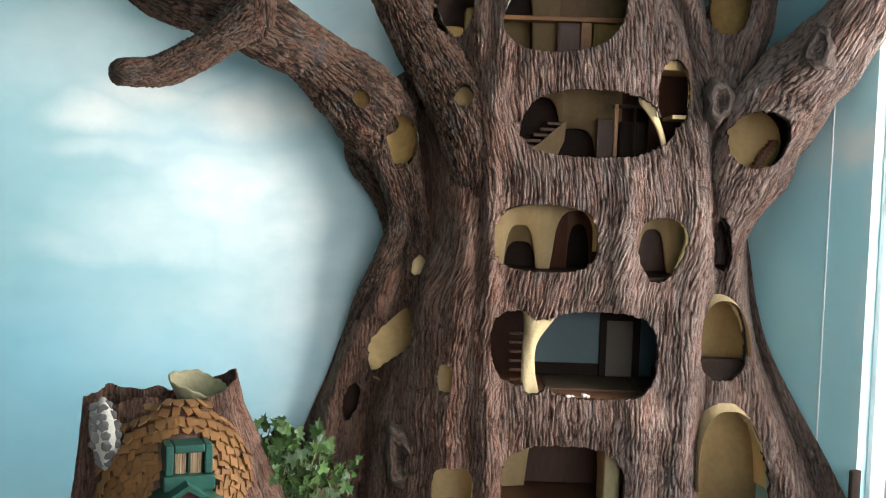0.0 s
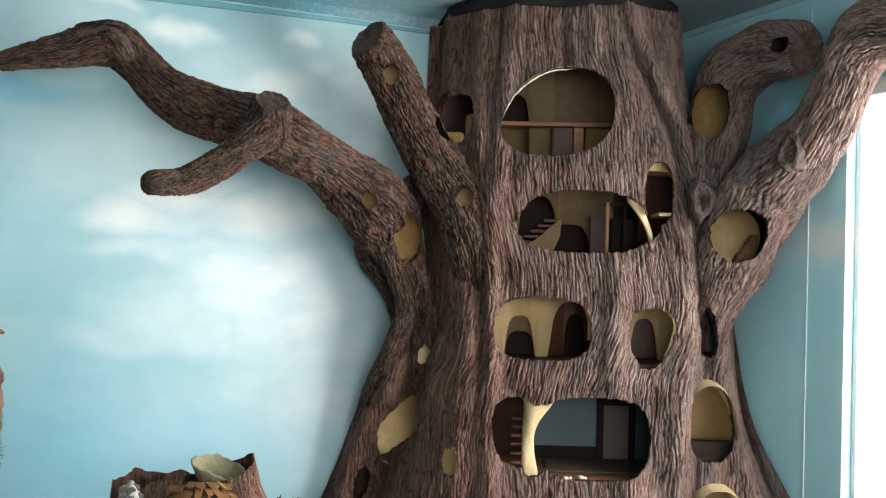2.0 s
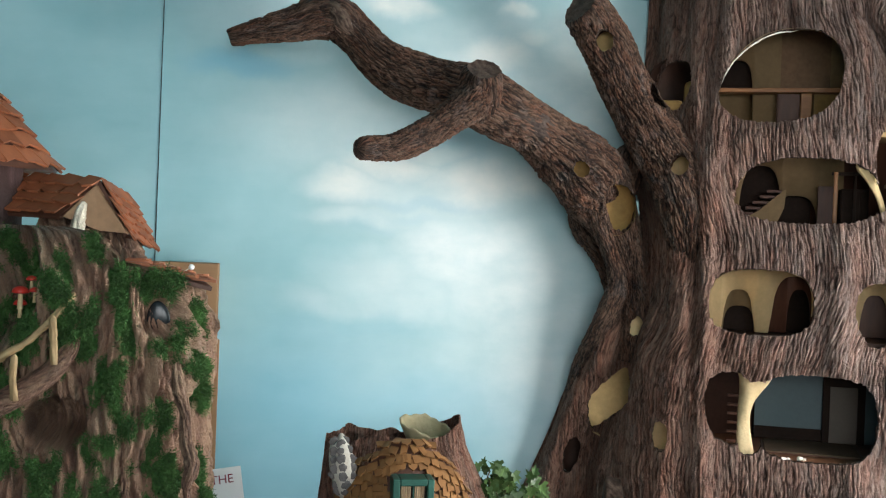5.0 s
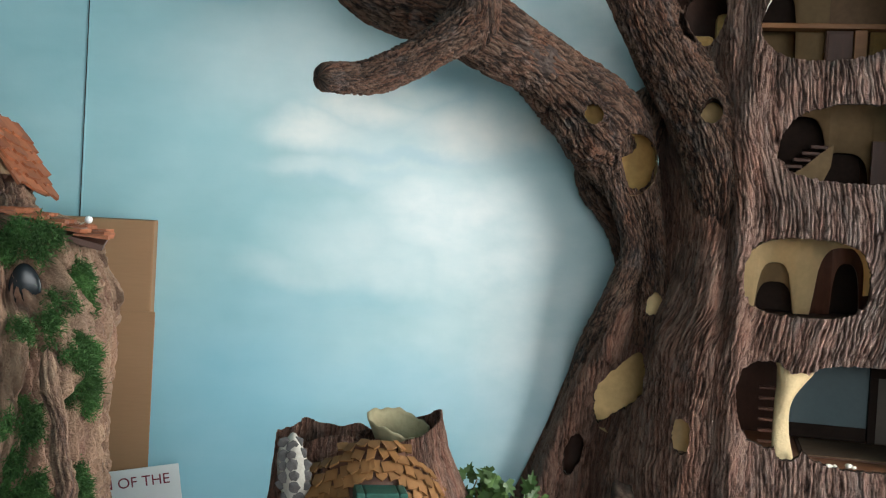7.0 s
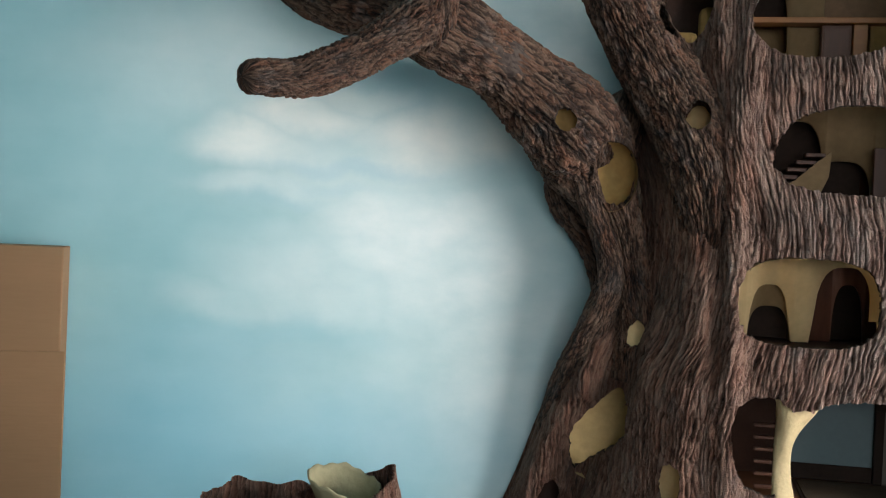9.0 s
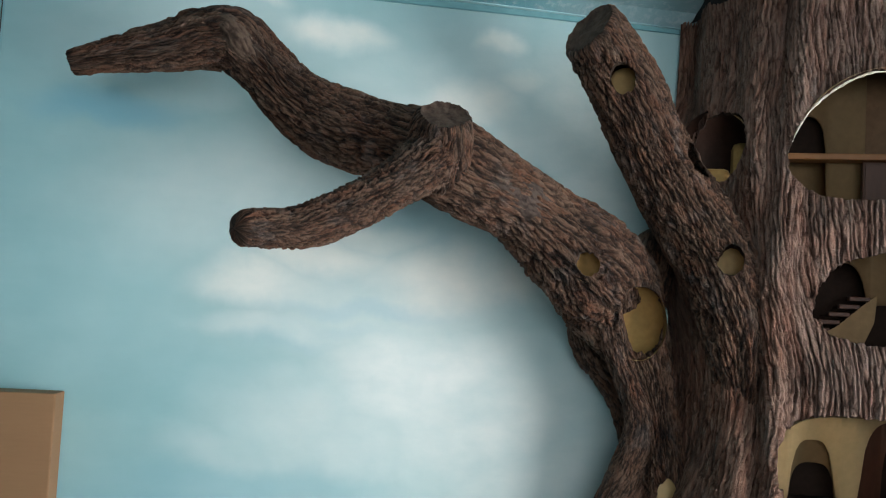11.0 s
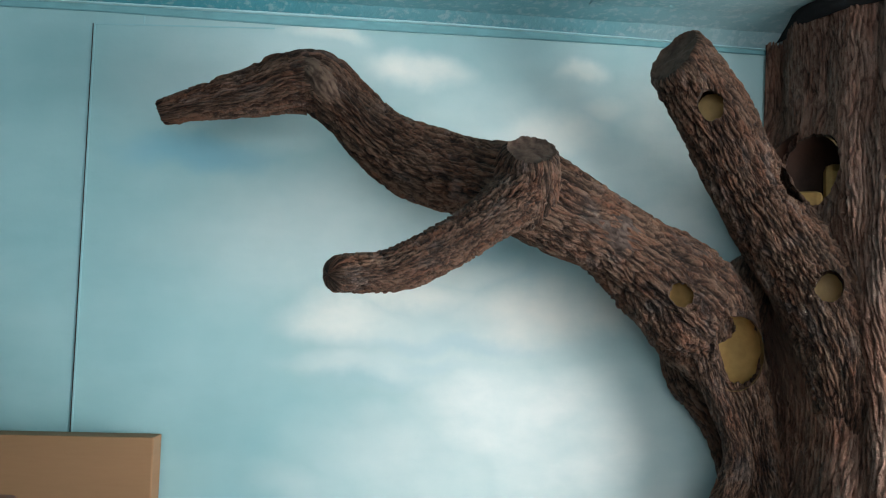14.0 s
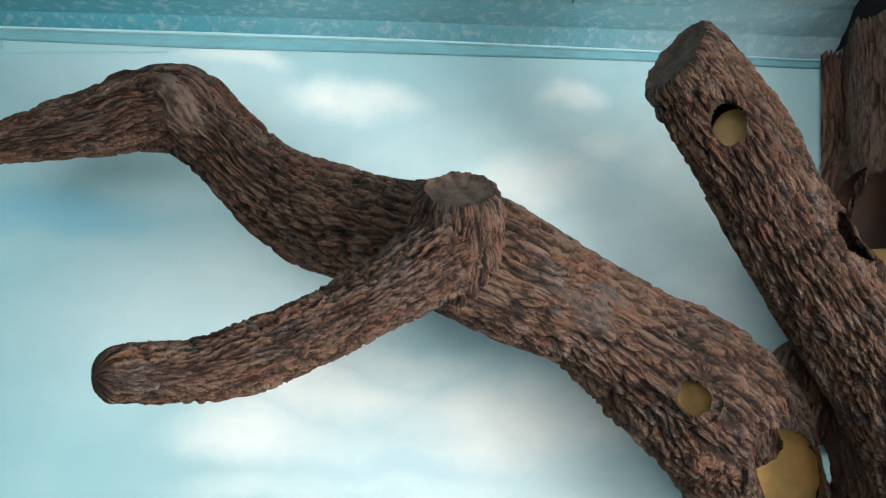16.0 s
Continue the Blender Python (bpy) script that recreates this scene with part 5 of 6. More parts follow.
# crumbs of plaster on the parlour sill
for u_, z_, r_ in ((0.333, 0.984, 0.008), (0.345, 0.985, 0.006), (0.377, 0.988, 0.009), (0.389, 0.986, 0.006)):
    bm = bmesh.new()
    bmesh.ops.create_icosphere(bm, subdivisions=2, radius=r_)
    for v in bm.verts:
        v.co *= 1 + 0.25 * math.sin(v.co.x * 900 + u_ * 50) * math.cos(v.co.z * 700)
        v.co.z *= 0.7
    q_ = tw(u_, 0.0, z_)
    bmesh.ops.transform(bm, matrix=pose(*[float(k_) for k_ in q_]), verts=bm.verts)
    tagged(part("plaster_crumb", bm, M["pale_lip"]), "small white plaster crumb lying on the parlour sill", "crumb", "plaster crumbs")

# ---------------------------------------------------------------- stump cottage beside the tree
cottage = thing("stump_cottage", (-0.28, -0.68, 0.0), "toy cottage in a brown tree stump with a shingled front", "toy house")


def stump_shell(name, cx, cy, table, rim, seed, label, squash=1.0):
    """Upright bark shell with an uneven torn rim; table: height, radius."""
    na_, nz_ = 420, 130
    th_ = np.linspace(0, 2 * math.pi, na_, endpoint=False)
    t_ = np.linspace(0, 1, nz_)
    A_, T_ = np.meshgrid(th_, t_)
    topz = rim(A_)
    Z_ = topz * T_
    hs, rs_ = [p[0] for p in table], [p[1] for p in table]
    R_ = np.interp(Z_, hs, rs_)
    arc_ = A_ * R_.mean()
    rel_ = bark(arc_, Z_, seed, 72, 8)
    R_ = R_ + 0.014 * (rel_ - 0.5) + 0.02 * perlin(np.cos(A_) * 2 + 5, np.sin(A_) * 2 + Z_ * 3, seed + 1)
    V_ = np.stack([cx + R_ * np.cos(A_), cy + squash * R_ * np.sin(A_), Z_], -1)
    return surface(V_, rel_, name, M["bark"], cottage, holes=False, close=True, label=label, grain=np.stack([R_.mean() * np.cos(A_), R_.mean() * np.sin(A_), Z_], -1))


def rim_main(a):
    return 1.050 - 0.034 * np.exp(-(((a + math.pi) % (2 * math.pi) - math.pi) / 0.7) ** 2) + 0.010 * np.sin(3 * a + 1) + 0.006 * np.sin(9 * a) + 0.003 * np.sin(17 * a)


def rim_side(a):
    return 1.056 + 0.054 * np.exp(-(((a + math.pi - 0.05) % (2 * math.pi) - math.pi) / 1.15) ** 2) + 0.002 * np.sin(7 * a)


stump_shell("stump", -0.300, -0.58, [(0, 0.26), (0.7, 0.215), (0.9, 0.195), (1.06, 0.178)], rim_main, 101, "dark brown torn stump", 0.55)
stump_shell("chimney_stump", -0.220, -0.62, [(0, 0.27), (0.7, 0.225), (0.80, 0.200), (0.88, 0.165), (0.95, 0.132), (1.03, 0.094), (1.12, 0.074)], rim_side, 111, "hollow side stump")
# near-black filler block in place of the shade inside the shell
block("stump_fill", (-0.43, -0.17, -0.66, -0.50, 0.0, 0.98), M["dark_trim_shade"], cottage, "dark block that paints in the shade inside the stump", 0.02)
nr, na = 9, 60
vs = []
for i in range(nr + 1):
    t = i / nr
    for j in range(na):
        a = 2 * math.pi * j / na
        left = math.exp(-((a - math.pi) / 0.9) ** 2)
        lip_z = 1.084 + 0.022 * math.cos(a - 2.2) + 0.0025 * math.sin(5 * a) + 0.002 * math.sin(13 * a)
        rr = (0.057 + 0.016 * left * (1 - t) ** 0.7) * (1 - 0.3 * t)
        vs.append((-0.222 + rr * math.cos(a), -0.62 + rr * math.sin(a), lip_z + (1.020 - lip_z) * t))
fs = [(i * na + j, i * na + (j + 1) % na, (i + 1) * na + (j + 1) % na, (i + 1) * na + j) for i in range(nr) for j in range(na)]
fs.append(tuple(nr * na + j for j in range(na)))
bowl = part("bowl", arrays_mesh("bowl", np.array(vs), fs), M["bowl"], cottage, "torn pale lining of the hollow")
bowl.modifiers.new("thickness", "SOLIDIFY").thickness = 0.004


def dome(x, z):
    """1 on the outline of the pointed front, less inside it."""
    return (abs(x + 0.293) / 0.182) ** 1.55 + (max(0.0, z - 0.84) / 0.240) ** 2


def front_y(x, z):
    """Bulging shingled front."""
    return -0.715 - 0.115 * math.sqrt(max(0.0, 1 - dome(x, z)))


nx_, nz_ = 30, 34
vs, fs, at = [], [], {}
for j in range(nz_ + 1):
    for i in range(nx_ + 1):
        x, z = -0.50 + 0.45 * i / nx_, 0.5 + 0.60 * j / nz_
        if dome(x, z) < 1.0:
            at[i, j] = len(vs)
            vs.append((x, front_y(x, z) + 0.004, z))
for (i, j) in list(at):
    if all(k in at for k in ((i + 1, j), (i, j + 1), (i + 1, j + 1))):
        fs.append((at[i, j], at[i + 1, j], at[i + 1, j + 1], at[i, j + 1]))
part("front", arrays_mesh("front", np.array(vs), fs), M["room_brown"], cottage, "brown rounded front")


def shingle_mesh(name, w, h, t, material, ragged=0.0015, seed=0):
    """One split shingle, thicker at its lower end, its butt a little uneven."""
    rs = random.Random(seed)
    bm = bmesh.new()
    f = [(-w / 2, 0), (-w / 2 + rs.uniform(-ragged, ragged), -h + rs.uniform(-ragged, ragged) * 2), (0, -h + rs.uniform(-ragged, ragged) * 2), (w / 2 + rs.uniform(-ragged, ragged), -h + rs.uniform(-ragged, ragged) * 2), (w / 2, 0)]
    lo = [bm.verts.new((x, 0.0, y)) for x, y in f]
    hi = [bm.verts.new((x, -t * (0.35 + 0.65 * (-y / h)), y)) for x, y in f]
    bm.faces.new(lo)
    bm.faces.new(hi[::-1])
    for i in range(5):
        bm.faces.new((lo[i], hi[i], hi[(i + 1) % 5], lo[(i + 1) % 5]))
    bmesh.ops.recalc_face_normals(bm, faces=bm.faces)
    me = bpy.data.meshes.new(name)
    bm.to_mesh(me)
    bm.free()
    me.materials.append(material)
    return me


def put_piece(name, me, m, parent):
    ob = new(name, me)
    ob.parent = parent
    ob.matrix_parent_inverse = parent.matrix_world.inverted()
    ob.matrix_basis = m
    return ob


rs = random.Random(4)
tiles = [shingle_mesh("shingle", 0.0225 + 0.004 * (i % 3 - 1), 0.027, 0.004, M["shingle"], 0.0028, i) for i in range(9)]
for row in range(25):
    z = 0.690 + row * 0.0158
    for col in range(-9, 10):
        x = -0.293 + (col + 0.5 * (row % 2)) * 0.0208 + rs.uniform(-0.0035, 0.0035)
        arc = 0.085 * (abs(x + 0.293) / 0.17) ** 1.7
        zz = z - arc + 0.035 + rs.uniform(-0.003, 0.003)
        if dome(x, zz) > 1.04 or (-0.345 < x < -0.225 and 0.895 < zz < 1.012) or (-0.37 < x < -0.21 and zz < 0.91):
            continue
        y = front_y(x, zz)
        e = 0.004
        sx = (front_y(x + e, zz) - front_y(x - e, zz)) / (2 * e)
        sz = (front_y(x, zz + e) - front_y(x, zz - e)) / (2 * e)
        nrm = Vector((max(-2, min(2, sx)), -1, max(-2, min(2, sz)))).normalized()
        zax = (Vector((0, 0, 1)) - nrm * nrm.z).normalized()
        xax = zax.cross(nrm) * -1
        m = Matrix((xax, -nrm, zax)).transposed().to_4x4()
        m = Matrix.Translation((x, y - 0.002, zz)) @ m @ pose(0, 0, 0, -rs.uniform(4, 11), rs.uniform(-12, 12) - 210 * (x + 0.293), 0)
        put_piece("shingle", rs.choice(tiles), m, cottage)
# dormer window
dorm = part("window", (lambda b: (box_bm(b, -0.330, -0.256, -0.850, -0.780, 0.922, 0.980), b)[1])(bmesh.new()), M["dark_trim_shade"], cottage, "dark window recess", smooth=False)
for nm, d in (("window_frame", (-0.338, -0.3205, -0.868, -0.800, 0.931, 0.995)), ("window_frame", (-0.2545, -0.238, -0.868, -0.800, 0.931, 0.995)), ("window_frame", (-0.320, -0.255, -0.868, -0.800, 0.978, 0.995)), ("window_sill", (-0.343, -0.233, -0.878, -0.80, 0.898, 0.9305))):
    block(nm, d, M["green_paint"], dorm, "dark green painted wood", 0.003)
for x0, cw in ((-0.317, 0.024), (-0.284, 0.024)):
    n = 15
    v = [(x0 + cw * i / n, -0.8545 - 0.003 * math.sin(i * 1.9), z) for z in (0.931, 0.979) for i in range(n + 1)]
    part("curtain", arrays_mesh("curtain", np.array(v), [(i, i + 1, n + 2 + i, n + 1 + i) for i in range(n)]), M["curtain"], dorm, "gathered cream curtain")
block("window_bar", (-0.2895, -0.2865, -0.862, -0.857, 0.931, 0.9785), M["green_paint"], dorm, "", 0.001)
# green porch gable
bm = bmesh.new()
for sx in (-1, 1):
    v = [bm.verts.new(p) for p in ((-0.297, -0.92, 0.922), (-0.297, -0.80, 0.922), (-0.297 + sx * 0.125, -0.80, 0.842), (-0.297 + sx * 0.125, -0.92, 0.842))]
    u2 = [bm.verts.new(p.co + Vector((0, 0, -0.012))) for p in v]
    bm.faces.new(v)
    bm.faces.new(u2[::-1])
    for i in range(4):
        bm.faces.new((v[i], u2[i], u2[(i + 1) % 4], v[(i + 1) % 4]))
part("porch_roof", bm, M["green_paint"], cottage, "dark green gable over the door", smooth=False)
block("door", (-0.36, -0.235, -0.86, -0.78, 0.50, 0.84), M["green_paint"], cottage, "dark green door", 0.004)
# chimney of pebbles in pale mortar
bm = bmesh.new()
bmesh.ops.create_uvsphere(bm, u_segments=24, v_segments=16, radius=1)
for v in bm.verts:
    v.co = Vector((v.co.x * 0.032, v.co.y * 0.03, v.co.z * 0.080 + 0.006 * math.sin(v.co.x * 5)))
bmesh.ops.transform(bm, matrix=pose(-0.452, -0.745, 1.000, 0, -8, 0), verts=bm.verts)
chim = part("chimney", bm, M["mortar"], cottage, "pale mortar chimney set with grey pebbles")
peb = bmesh.new()
bmesh.ops.create_icosphere(peb, subdivisions=2, radius=1)
for v in peb.verts:
    v.co *= 1 + 0.15 * math.sin(v.co.x * 4 + v.co.z * 5)
peb_me = bpy.data.meshes.new("pebble")
peb.to_mesh(peb_me)
peb.free()
peb_me.materials.append(M["stone"])
for i in range(21):
    row, col = divmod(i, 3)
    zz = 0.940 + row * 0.0205 + rs.uniform(-0.004, 0.004)
    tt = (zz - 1.0) / 0.080
    if abs(tt) > 0.93:
        continue
    half = 0.032 * math.sqrt(1 - tt * tt)
    lean = -0.14 * (zz - 1.0)
    xx = -0.452 + (col - 1 + rs.uniform(-0.2, 0.2)) * half * 0.7 + lean
    dx = (xx + 0.452 - lean) / 0.032
    yy = -0.745 - 0.03 * math.sqrt(max(0.02, 1 - tt * tt - dx * dx))
    put_piece("pebble", peb_me, pose(xx, yy, zz, 0, rs.uniform(-40, 40), 0) @ Matrix.Diagonal((rs.uniform(0.010, 0.014), 0.0022, rs.uniform(0.009, 0.013), 1)), chim)

# ---------------------------------------------------------------- ivy
ivy = thing("ivy_plant", (0.04, -0.66, 0.0), "trailing green ivy with pale young leaves in a clay pot", "plant")
bm = bmesh.new()
bmesh.ops.create_cone(bm, cap_ends=True, segments=28, radius1=0.07, radius2=0.095, depth=0.16)
bmesh.ops.transform(bm, matrix=pose(0.04, -0.66, 0.081), verts=bm.verts)
part("pot", bm, M["pot"], ivy, "terracotta pot")
lobes = [(0, 0.0), (0.30, -0.10), (0.52, 0.16), (0.26, 0.30), (0.34, 0.62), (0.12, 0.56), (0, 1.0), (-0.12, 0.56), (-0.34, 0.62), (-0.26, 0.30), (-0.52, 0.16), (-0.30, -0.10)]


def leaf_mesh(size, fold, material):
    bm = bmesh.new()
    c = bm.verts.new((0, 0, 0.36 * size))
    ring = [bm.verts.new((x * size, -fold * abs(x) * size - 0.12 * size * y * y, y * size)) for x, y in lobes]
    for i in range(12):
        bm.faces.new((c, ring[i], ring[(i + 1) % 12]))
    me = bpy.data.meshes.new("leaf")
    bm.to_mesh(me)
    bm.free()
    me.materials.append(material)
    return me


leaves = [leaf_mesh(0.030, 0.3, M["leaf"]), leaf_mesh(0.038, 0.15, M["leaf"]), leaf_mesh(0.024, 0.4, M["leaf"])]
rl = random.Random(8)
for s_ in range(13):
    a = s_ / 13 * 2 * math.pi
    end = (0.040 + rl.uniform(-0.135, 0.12), -0.66 + rl.uniform(-0.08, 0.08), rl.uniform(0.83, 0.965))
    line = catmull([(0.04 + 0.03 * math.cos(a), -0.66 + 0.03 * math.sin(a), 0.15, 0.004), (0.04 + 0.02 * math.cos(a), -0.66, 0.45, 0.004), (0.5 * (0.04 + end[0]), 0.5 * (end[1] - 0.66), 0.72, 0.003), (*end, 0.002), (end[0] + rl.uniform(-0.05, 0.06), end[1] - 0.04, end[2] - rl.uniform(0.03, 0.10), 0.0015)], 0.03)
    n, na = len(line), 6
    v = [(p[0] + p[3] * math.cos(k * math.pi / 3), p[1] + p[3] * math.sin(k * math.pi / 3), p[2]) for p in line for k in range(na)]
    part("stem", arrays_mesh("stem", np.array(v), [(i * na + j, i * na + (j + 1) % na, (i + 1) * na + (j + 1) % na, (i + 1) * na + j) for i in range(n - 1) for j in range(na)]), M["stem"], ivy)
    for k in range(n):
        if line[k, 2] < 0.62:
            continue
        for r_ in range(3):
            p = line[k, :3] + np.array([rl.uniform(-0.03, 0.03), rl.uniform(-0.035, 0.02), rl.uniform(-0.025, 0.03)])
            put_piece("leaf", rl.choice(leaves), pose(*p, rl.uniform(-60, 40), rl.uniform(-70, 70) + 180 * (rl.random() < 0.6), rl.uniform(-50, 50)), ivy)

# ---------------------------------------------------------------- cardboard carton and sign
carton = thing("cardboard_carton", (-1.2, -0.08, 0.0), "tall flattened brown cardboard carton against the wall", "box")
block("panel", (-1.65, -0.800, -0.120, -0.020, 0.0, 1.476), M["card"], carton, "", 0.003)
block("flap", (-1.65, -0.788, -0.128, -0.121, 0.0, 1.250), M["card"], carton, "outer flap ending lower", 0.002)
sign = thing("sign_card", (-0.80, -0.15, 0.0), "white card sign with maroon capital letters", "sign")
tilt = pose(-0.712, -0.16, 0.880, 0, -8.5, 0)
block("card", (-0.30, 0.0, 0.0, 0.004, -0.20, 0.0), M["sign_card"], sign, "", 0.0015, tilt)
block("stake", (-0.85, -0.83, -0.154, -0.144, 0.0, 0.74), M["oak"], sign, "wooden stake", 0.002)


def lettering(text, size, m, material, parent):
    cu = bpy.data.curves.new("lettering", "FONT")
    cu.body, cu.size, cu.align_x, cu.extrude = text, size, "RIGHT", 0.0004
    tmp = new("lettering_curve", cu)
    me = bpy.data.meshes.new_from_object(tmp.evaluated_get(bpy.context.evaluated_depsgraph_get()))
    bpy.data.objects.remove(tmp)
    me.transform(m)
    me.materials.clear()
    return part("lettering", me, material, parent, "maroon printed capitals", smooth=False)


lettering("N OF THE", 0.037, tilt @ pose(-0.024, -0.0012, -0.045, 90, 0, 0), M["ink"], sign)

# ---------------------------------------------------------------- cliff house
cliff = thing("cliff_house", (-1.14, -1.20, 0.0), "toy cliff dwelling of brown folded rock with moss and shingle roofs", "toy house")
na, nz = 900, 230
th = np.linspace(0, 2 * math.pi, na, endpoint=False)
zz = np.linspace(0, 1, nz)
A, Zf = np.meshgrid(th, zz)
ct, st = np.cos(A), np.sin(A)
sup = (np.abs(ct) ** 2.8 + np.abs(st) ** 2.8) ** (-1 / 2.8)
Y0 = -1.20 + 0.30 * sup * st
X0 = -1.14 + (0.371 - 0.16 * (Y0 + 1.20)) * sup * ct
TOP = 1.545 - 0.06 * smooth01(X0, -0.94, -0.88) - 0.035 * smooth01(X0, -0.83, -0.73)
Zc = Zf * TOP
arcl = np.cumsum(np.hypot(np.gradient(X0, axis=1), np.gradient(Y0, axis=1)), axis=1)
lean = arcl + 0.06 * perlin(arcl * 5, Zc * 4, 5) + 0.10 * Zc
fold = 0.55 * bark(lean, Zc, 131, 17, 3.0) + 0.45 * bark(lean, Zc, 133, 36, 3.5)
fine = bark(lean, Zc, 137, 95, 8)
relc = np.clip(0.65 * fold + 0.45 * fine, 0, 1)
relc0 = relc
D = 0.066 * (fold - 0.72) + 0.020 * (fine - 0.5) + 0.02 * perlin(arcl * 4, Zc * 4, 139) - 0.03 * smooth01(Zf, 0.93, 1.0)
for cx, cz, rx, rz, dep in ((-1.005, 1.222, 0.050, 0.042, 0.20), (-1.12, 1.48, 0.075, 0.12, 0.16), (-0.842, 1.412, 0.026, 0.034, 0.03)):
    k = ((X0 - cx) / rx) ** 2 + ((Zc - cz) / rz) ** 2
    D = D - dep * np.clip(1.25 - k, 0, 1) ** 0.5 * (Y0 < -1.25)
nxn, nyn = np.sign(ct) * np.abs(ct) ** 5, np.sign(st) * np.abs(st) ** 5
ln = np.hypot(nxn, nyn)
XC, YC = X0 + D * nxn / ln, Y0 + D * nyn / ln
Vc = np.stack([XC, YC, Zc], -1)
caps = [Vc]
for f, dz in ((0.9, 0.012), (0.6, 0.02), (0.02, 0.02)):
    ringv = Vc[-1].copy()
    ringv[:, 0] = -1.14 + (ringv[:, 0] + 1.14) * f
    ringv[:, 1] = -1.20 + (ringv[:, 1] + 1.20) * f
    ringv[:, 2] += dz
    caps.append(ringv[None])
Vc = np.concatenate(caps)
relc = np.concatenate([relc, relc[-1:], relc[-1:], relc[-1:]])
grain_c = np.stack([np.vstack([lean] + [lean[-1:]] * 3), 0 * Vc[..., 0], Vc[..., 2]], -1).reshape(-1, 3)
n = Vc.shape[0]
quads = [(i * na + j, i * na + (j + 1) % na, (i + 1) * na + (j + 1) % na, (i + 1) * na + j) for i in range(n - 1) for j in range(na)]
part("rock", arrays_mesh("rock", Vc.reshape(-1, 3), quads, relc.ravel(), grain_c), M["cliff_bark"], cliff, "folded reddish-brown rock of glued bark")
near_w = np.argmin((XC + 0.842) ** 2 + (Zc - 1.410) ** 2 + 9.0 * (YC > -1.25))
eye_y = float(YC.ravel()[near_w])
bm = bmesh.new()
bmesh.ops.create_uvsphere(bm, u_segments=28, v_segments=16, radius=1)
for v in bm.verts:   # egg shape, blunt at its foot
    v.co.x *= 1 - 0.18 * v.co.z
bmesh.ops.transform(bm, matrix=pose(-0.842, eye_y - 0.003, 1.409, 0, -6, 0) @ Matrix.Diagonal((0.0205, 0.005, 0.028, 1)), verts=bm.verts)
part("window_pane", bm, M["dark_gloss"], cliff, "small egg-shaped dark glossy window")

# moss: tufts of short blades in the folds
rm = np.random.RandomState(17)
verts, faces = [], []
front_rows, front_cols = np.where((Y0[:, :] < -1.36) & (Zc > 0.80) & (X0 > -1.25))
patch = perlin(lean * 30, Zc * 12, 205) + 0.5 * perlin(lean * 60, Zc * 30, 203) - 0.30 * (relc0 - 0.6)
weights = smooth01(patch, 0.05, 0.13)[front_rows, front_cols]
pick = rm.choice(len(front_rows), size=9000, p=weights / weights.sum())
cave = lambda x, z: ((x + 1.005) / 0.06) ** 2 + ((z - 1.225) / 0.052) ** 2 < 1 or ((x + 0.842) / 0.034) ** 2 + ((z - 1.41) / 0.044) ** 2 < 1
for i in pick:
    r0, c0 = front_rows[i], front_cols[i]
    p = Vc[r0, c0]
    if cave(p[0], p[2]):
        continue
    o = np.array([nxn[r0, c0] / ln[r0, c0], nyn[r0, c0] / ln[r0, c0], 0])
    for b_ in range(40):
        q0 = p + rm.normal(0, 0.0045, 3) * [1, 0.3, 1.4] + o * rm.uniform(0.0, 0.005)
        d_ = o * rm.uniform(-0.001, 0.006) + rm.normal(0, 0.0046, 3)
        sd = np.cross(d_, rm.normal(0, 1, 3))
        sd = sd / (np.linalg.norm(sd) + 1e-9) * 0.0010
        k0 = len(verts)
        verts += [q0 - sd, q0 + sd, q0 + d_]
        faces.append((k0, k0 + 1, k0 + 2))
moss = part("moss", arrays_mesh("moss", np.array(verts), faces), M["moss"], cliff, "tufts of green moss", smooth=False)
tagged(moss, kind="stuff")

red = [shingle_mesh("shingle", 0.044 + 0.006 * (i % 3 - 1), 0.040, 0.005, M["shingle_red"], 0.003, 40 + i) for i in range(6)]


def slope(parent, top, along_v, down_v, cols, rows, meshes, seed, name="roof_slope"):
    """A roof slope from a ridge corner: boards below, courses of shingles above."""
    rq = random.Random(seed)
    top, al, dn = Vector(top), Vector(along_v), Vector(down_v)
    nrm = al.cross(dn).normalized()
    if nrm.z < 0:
        nrm = -nrm
    bm = bmesh.new()
    base = [top, top + al, top + al + dn, top + dn]
    v = [bm.verts.new(p - nrm * 0.001) for p in base] + [bm.verts.new(p - nrm * 0.009) for p in base]
    bm.faces.new(v[:4])
    bm.faces.new(v[4:][::-1])
    for i in range(4):
        bm.faces.new((v[i], v[4 + i], v[4 + (i + 1) % 4], v[(i + 1) % 4]))
    part(name, bm, M["room_brown"], parent, "brown roof board", smooth=False)
    zax = -dn.normalized()
    xax = zax.cross(nrm).normalized() * -1
    m = Matrix((xax, -nrm, zax)).transposed().to_4x4()
    for r_ in range(rows):
        for c in range(cols):
            p = top + al * ((c + 0.5 + 0.3 * (r_ % 2 - 0.5) + rq.uniform(-0.06, 0.06)) / cols) + dn * ((r_ - 0.25) / rows) + nrm * 0.002
            put_piece("shingle", rq.choice(meshes), Matrix.Translation(p) @ m @ pose(0, 0, 0, -rq.uniform(5, 10), rq.uniform(-4, 4), 0), parent)


# strips of real bark glued on the rock
rb = random.Random(23)
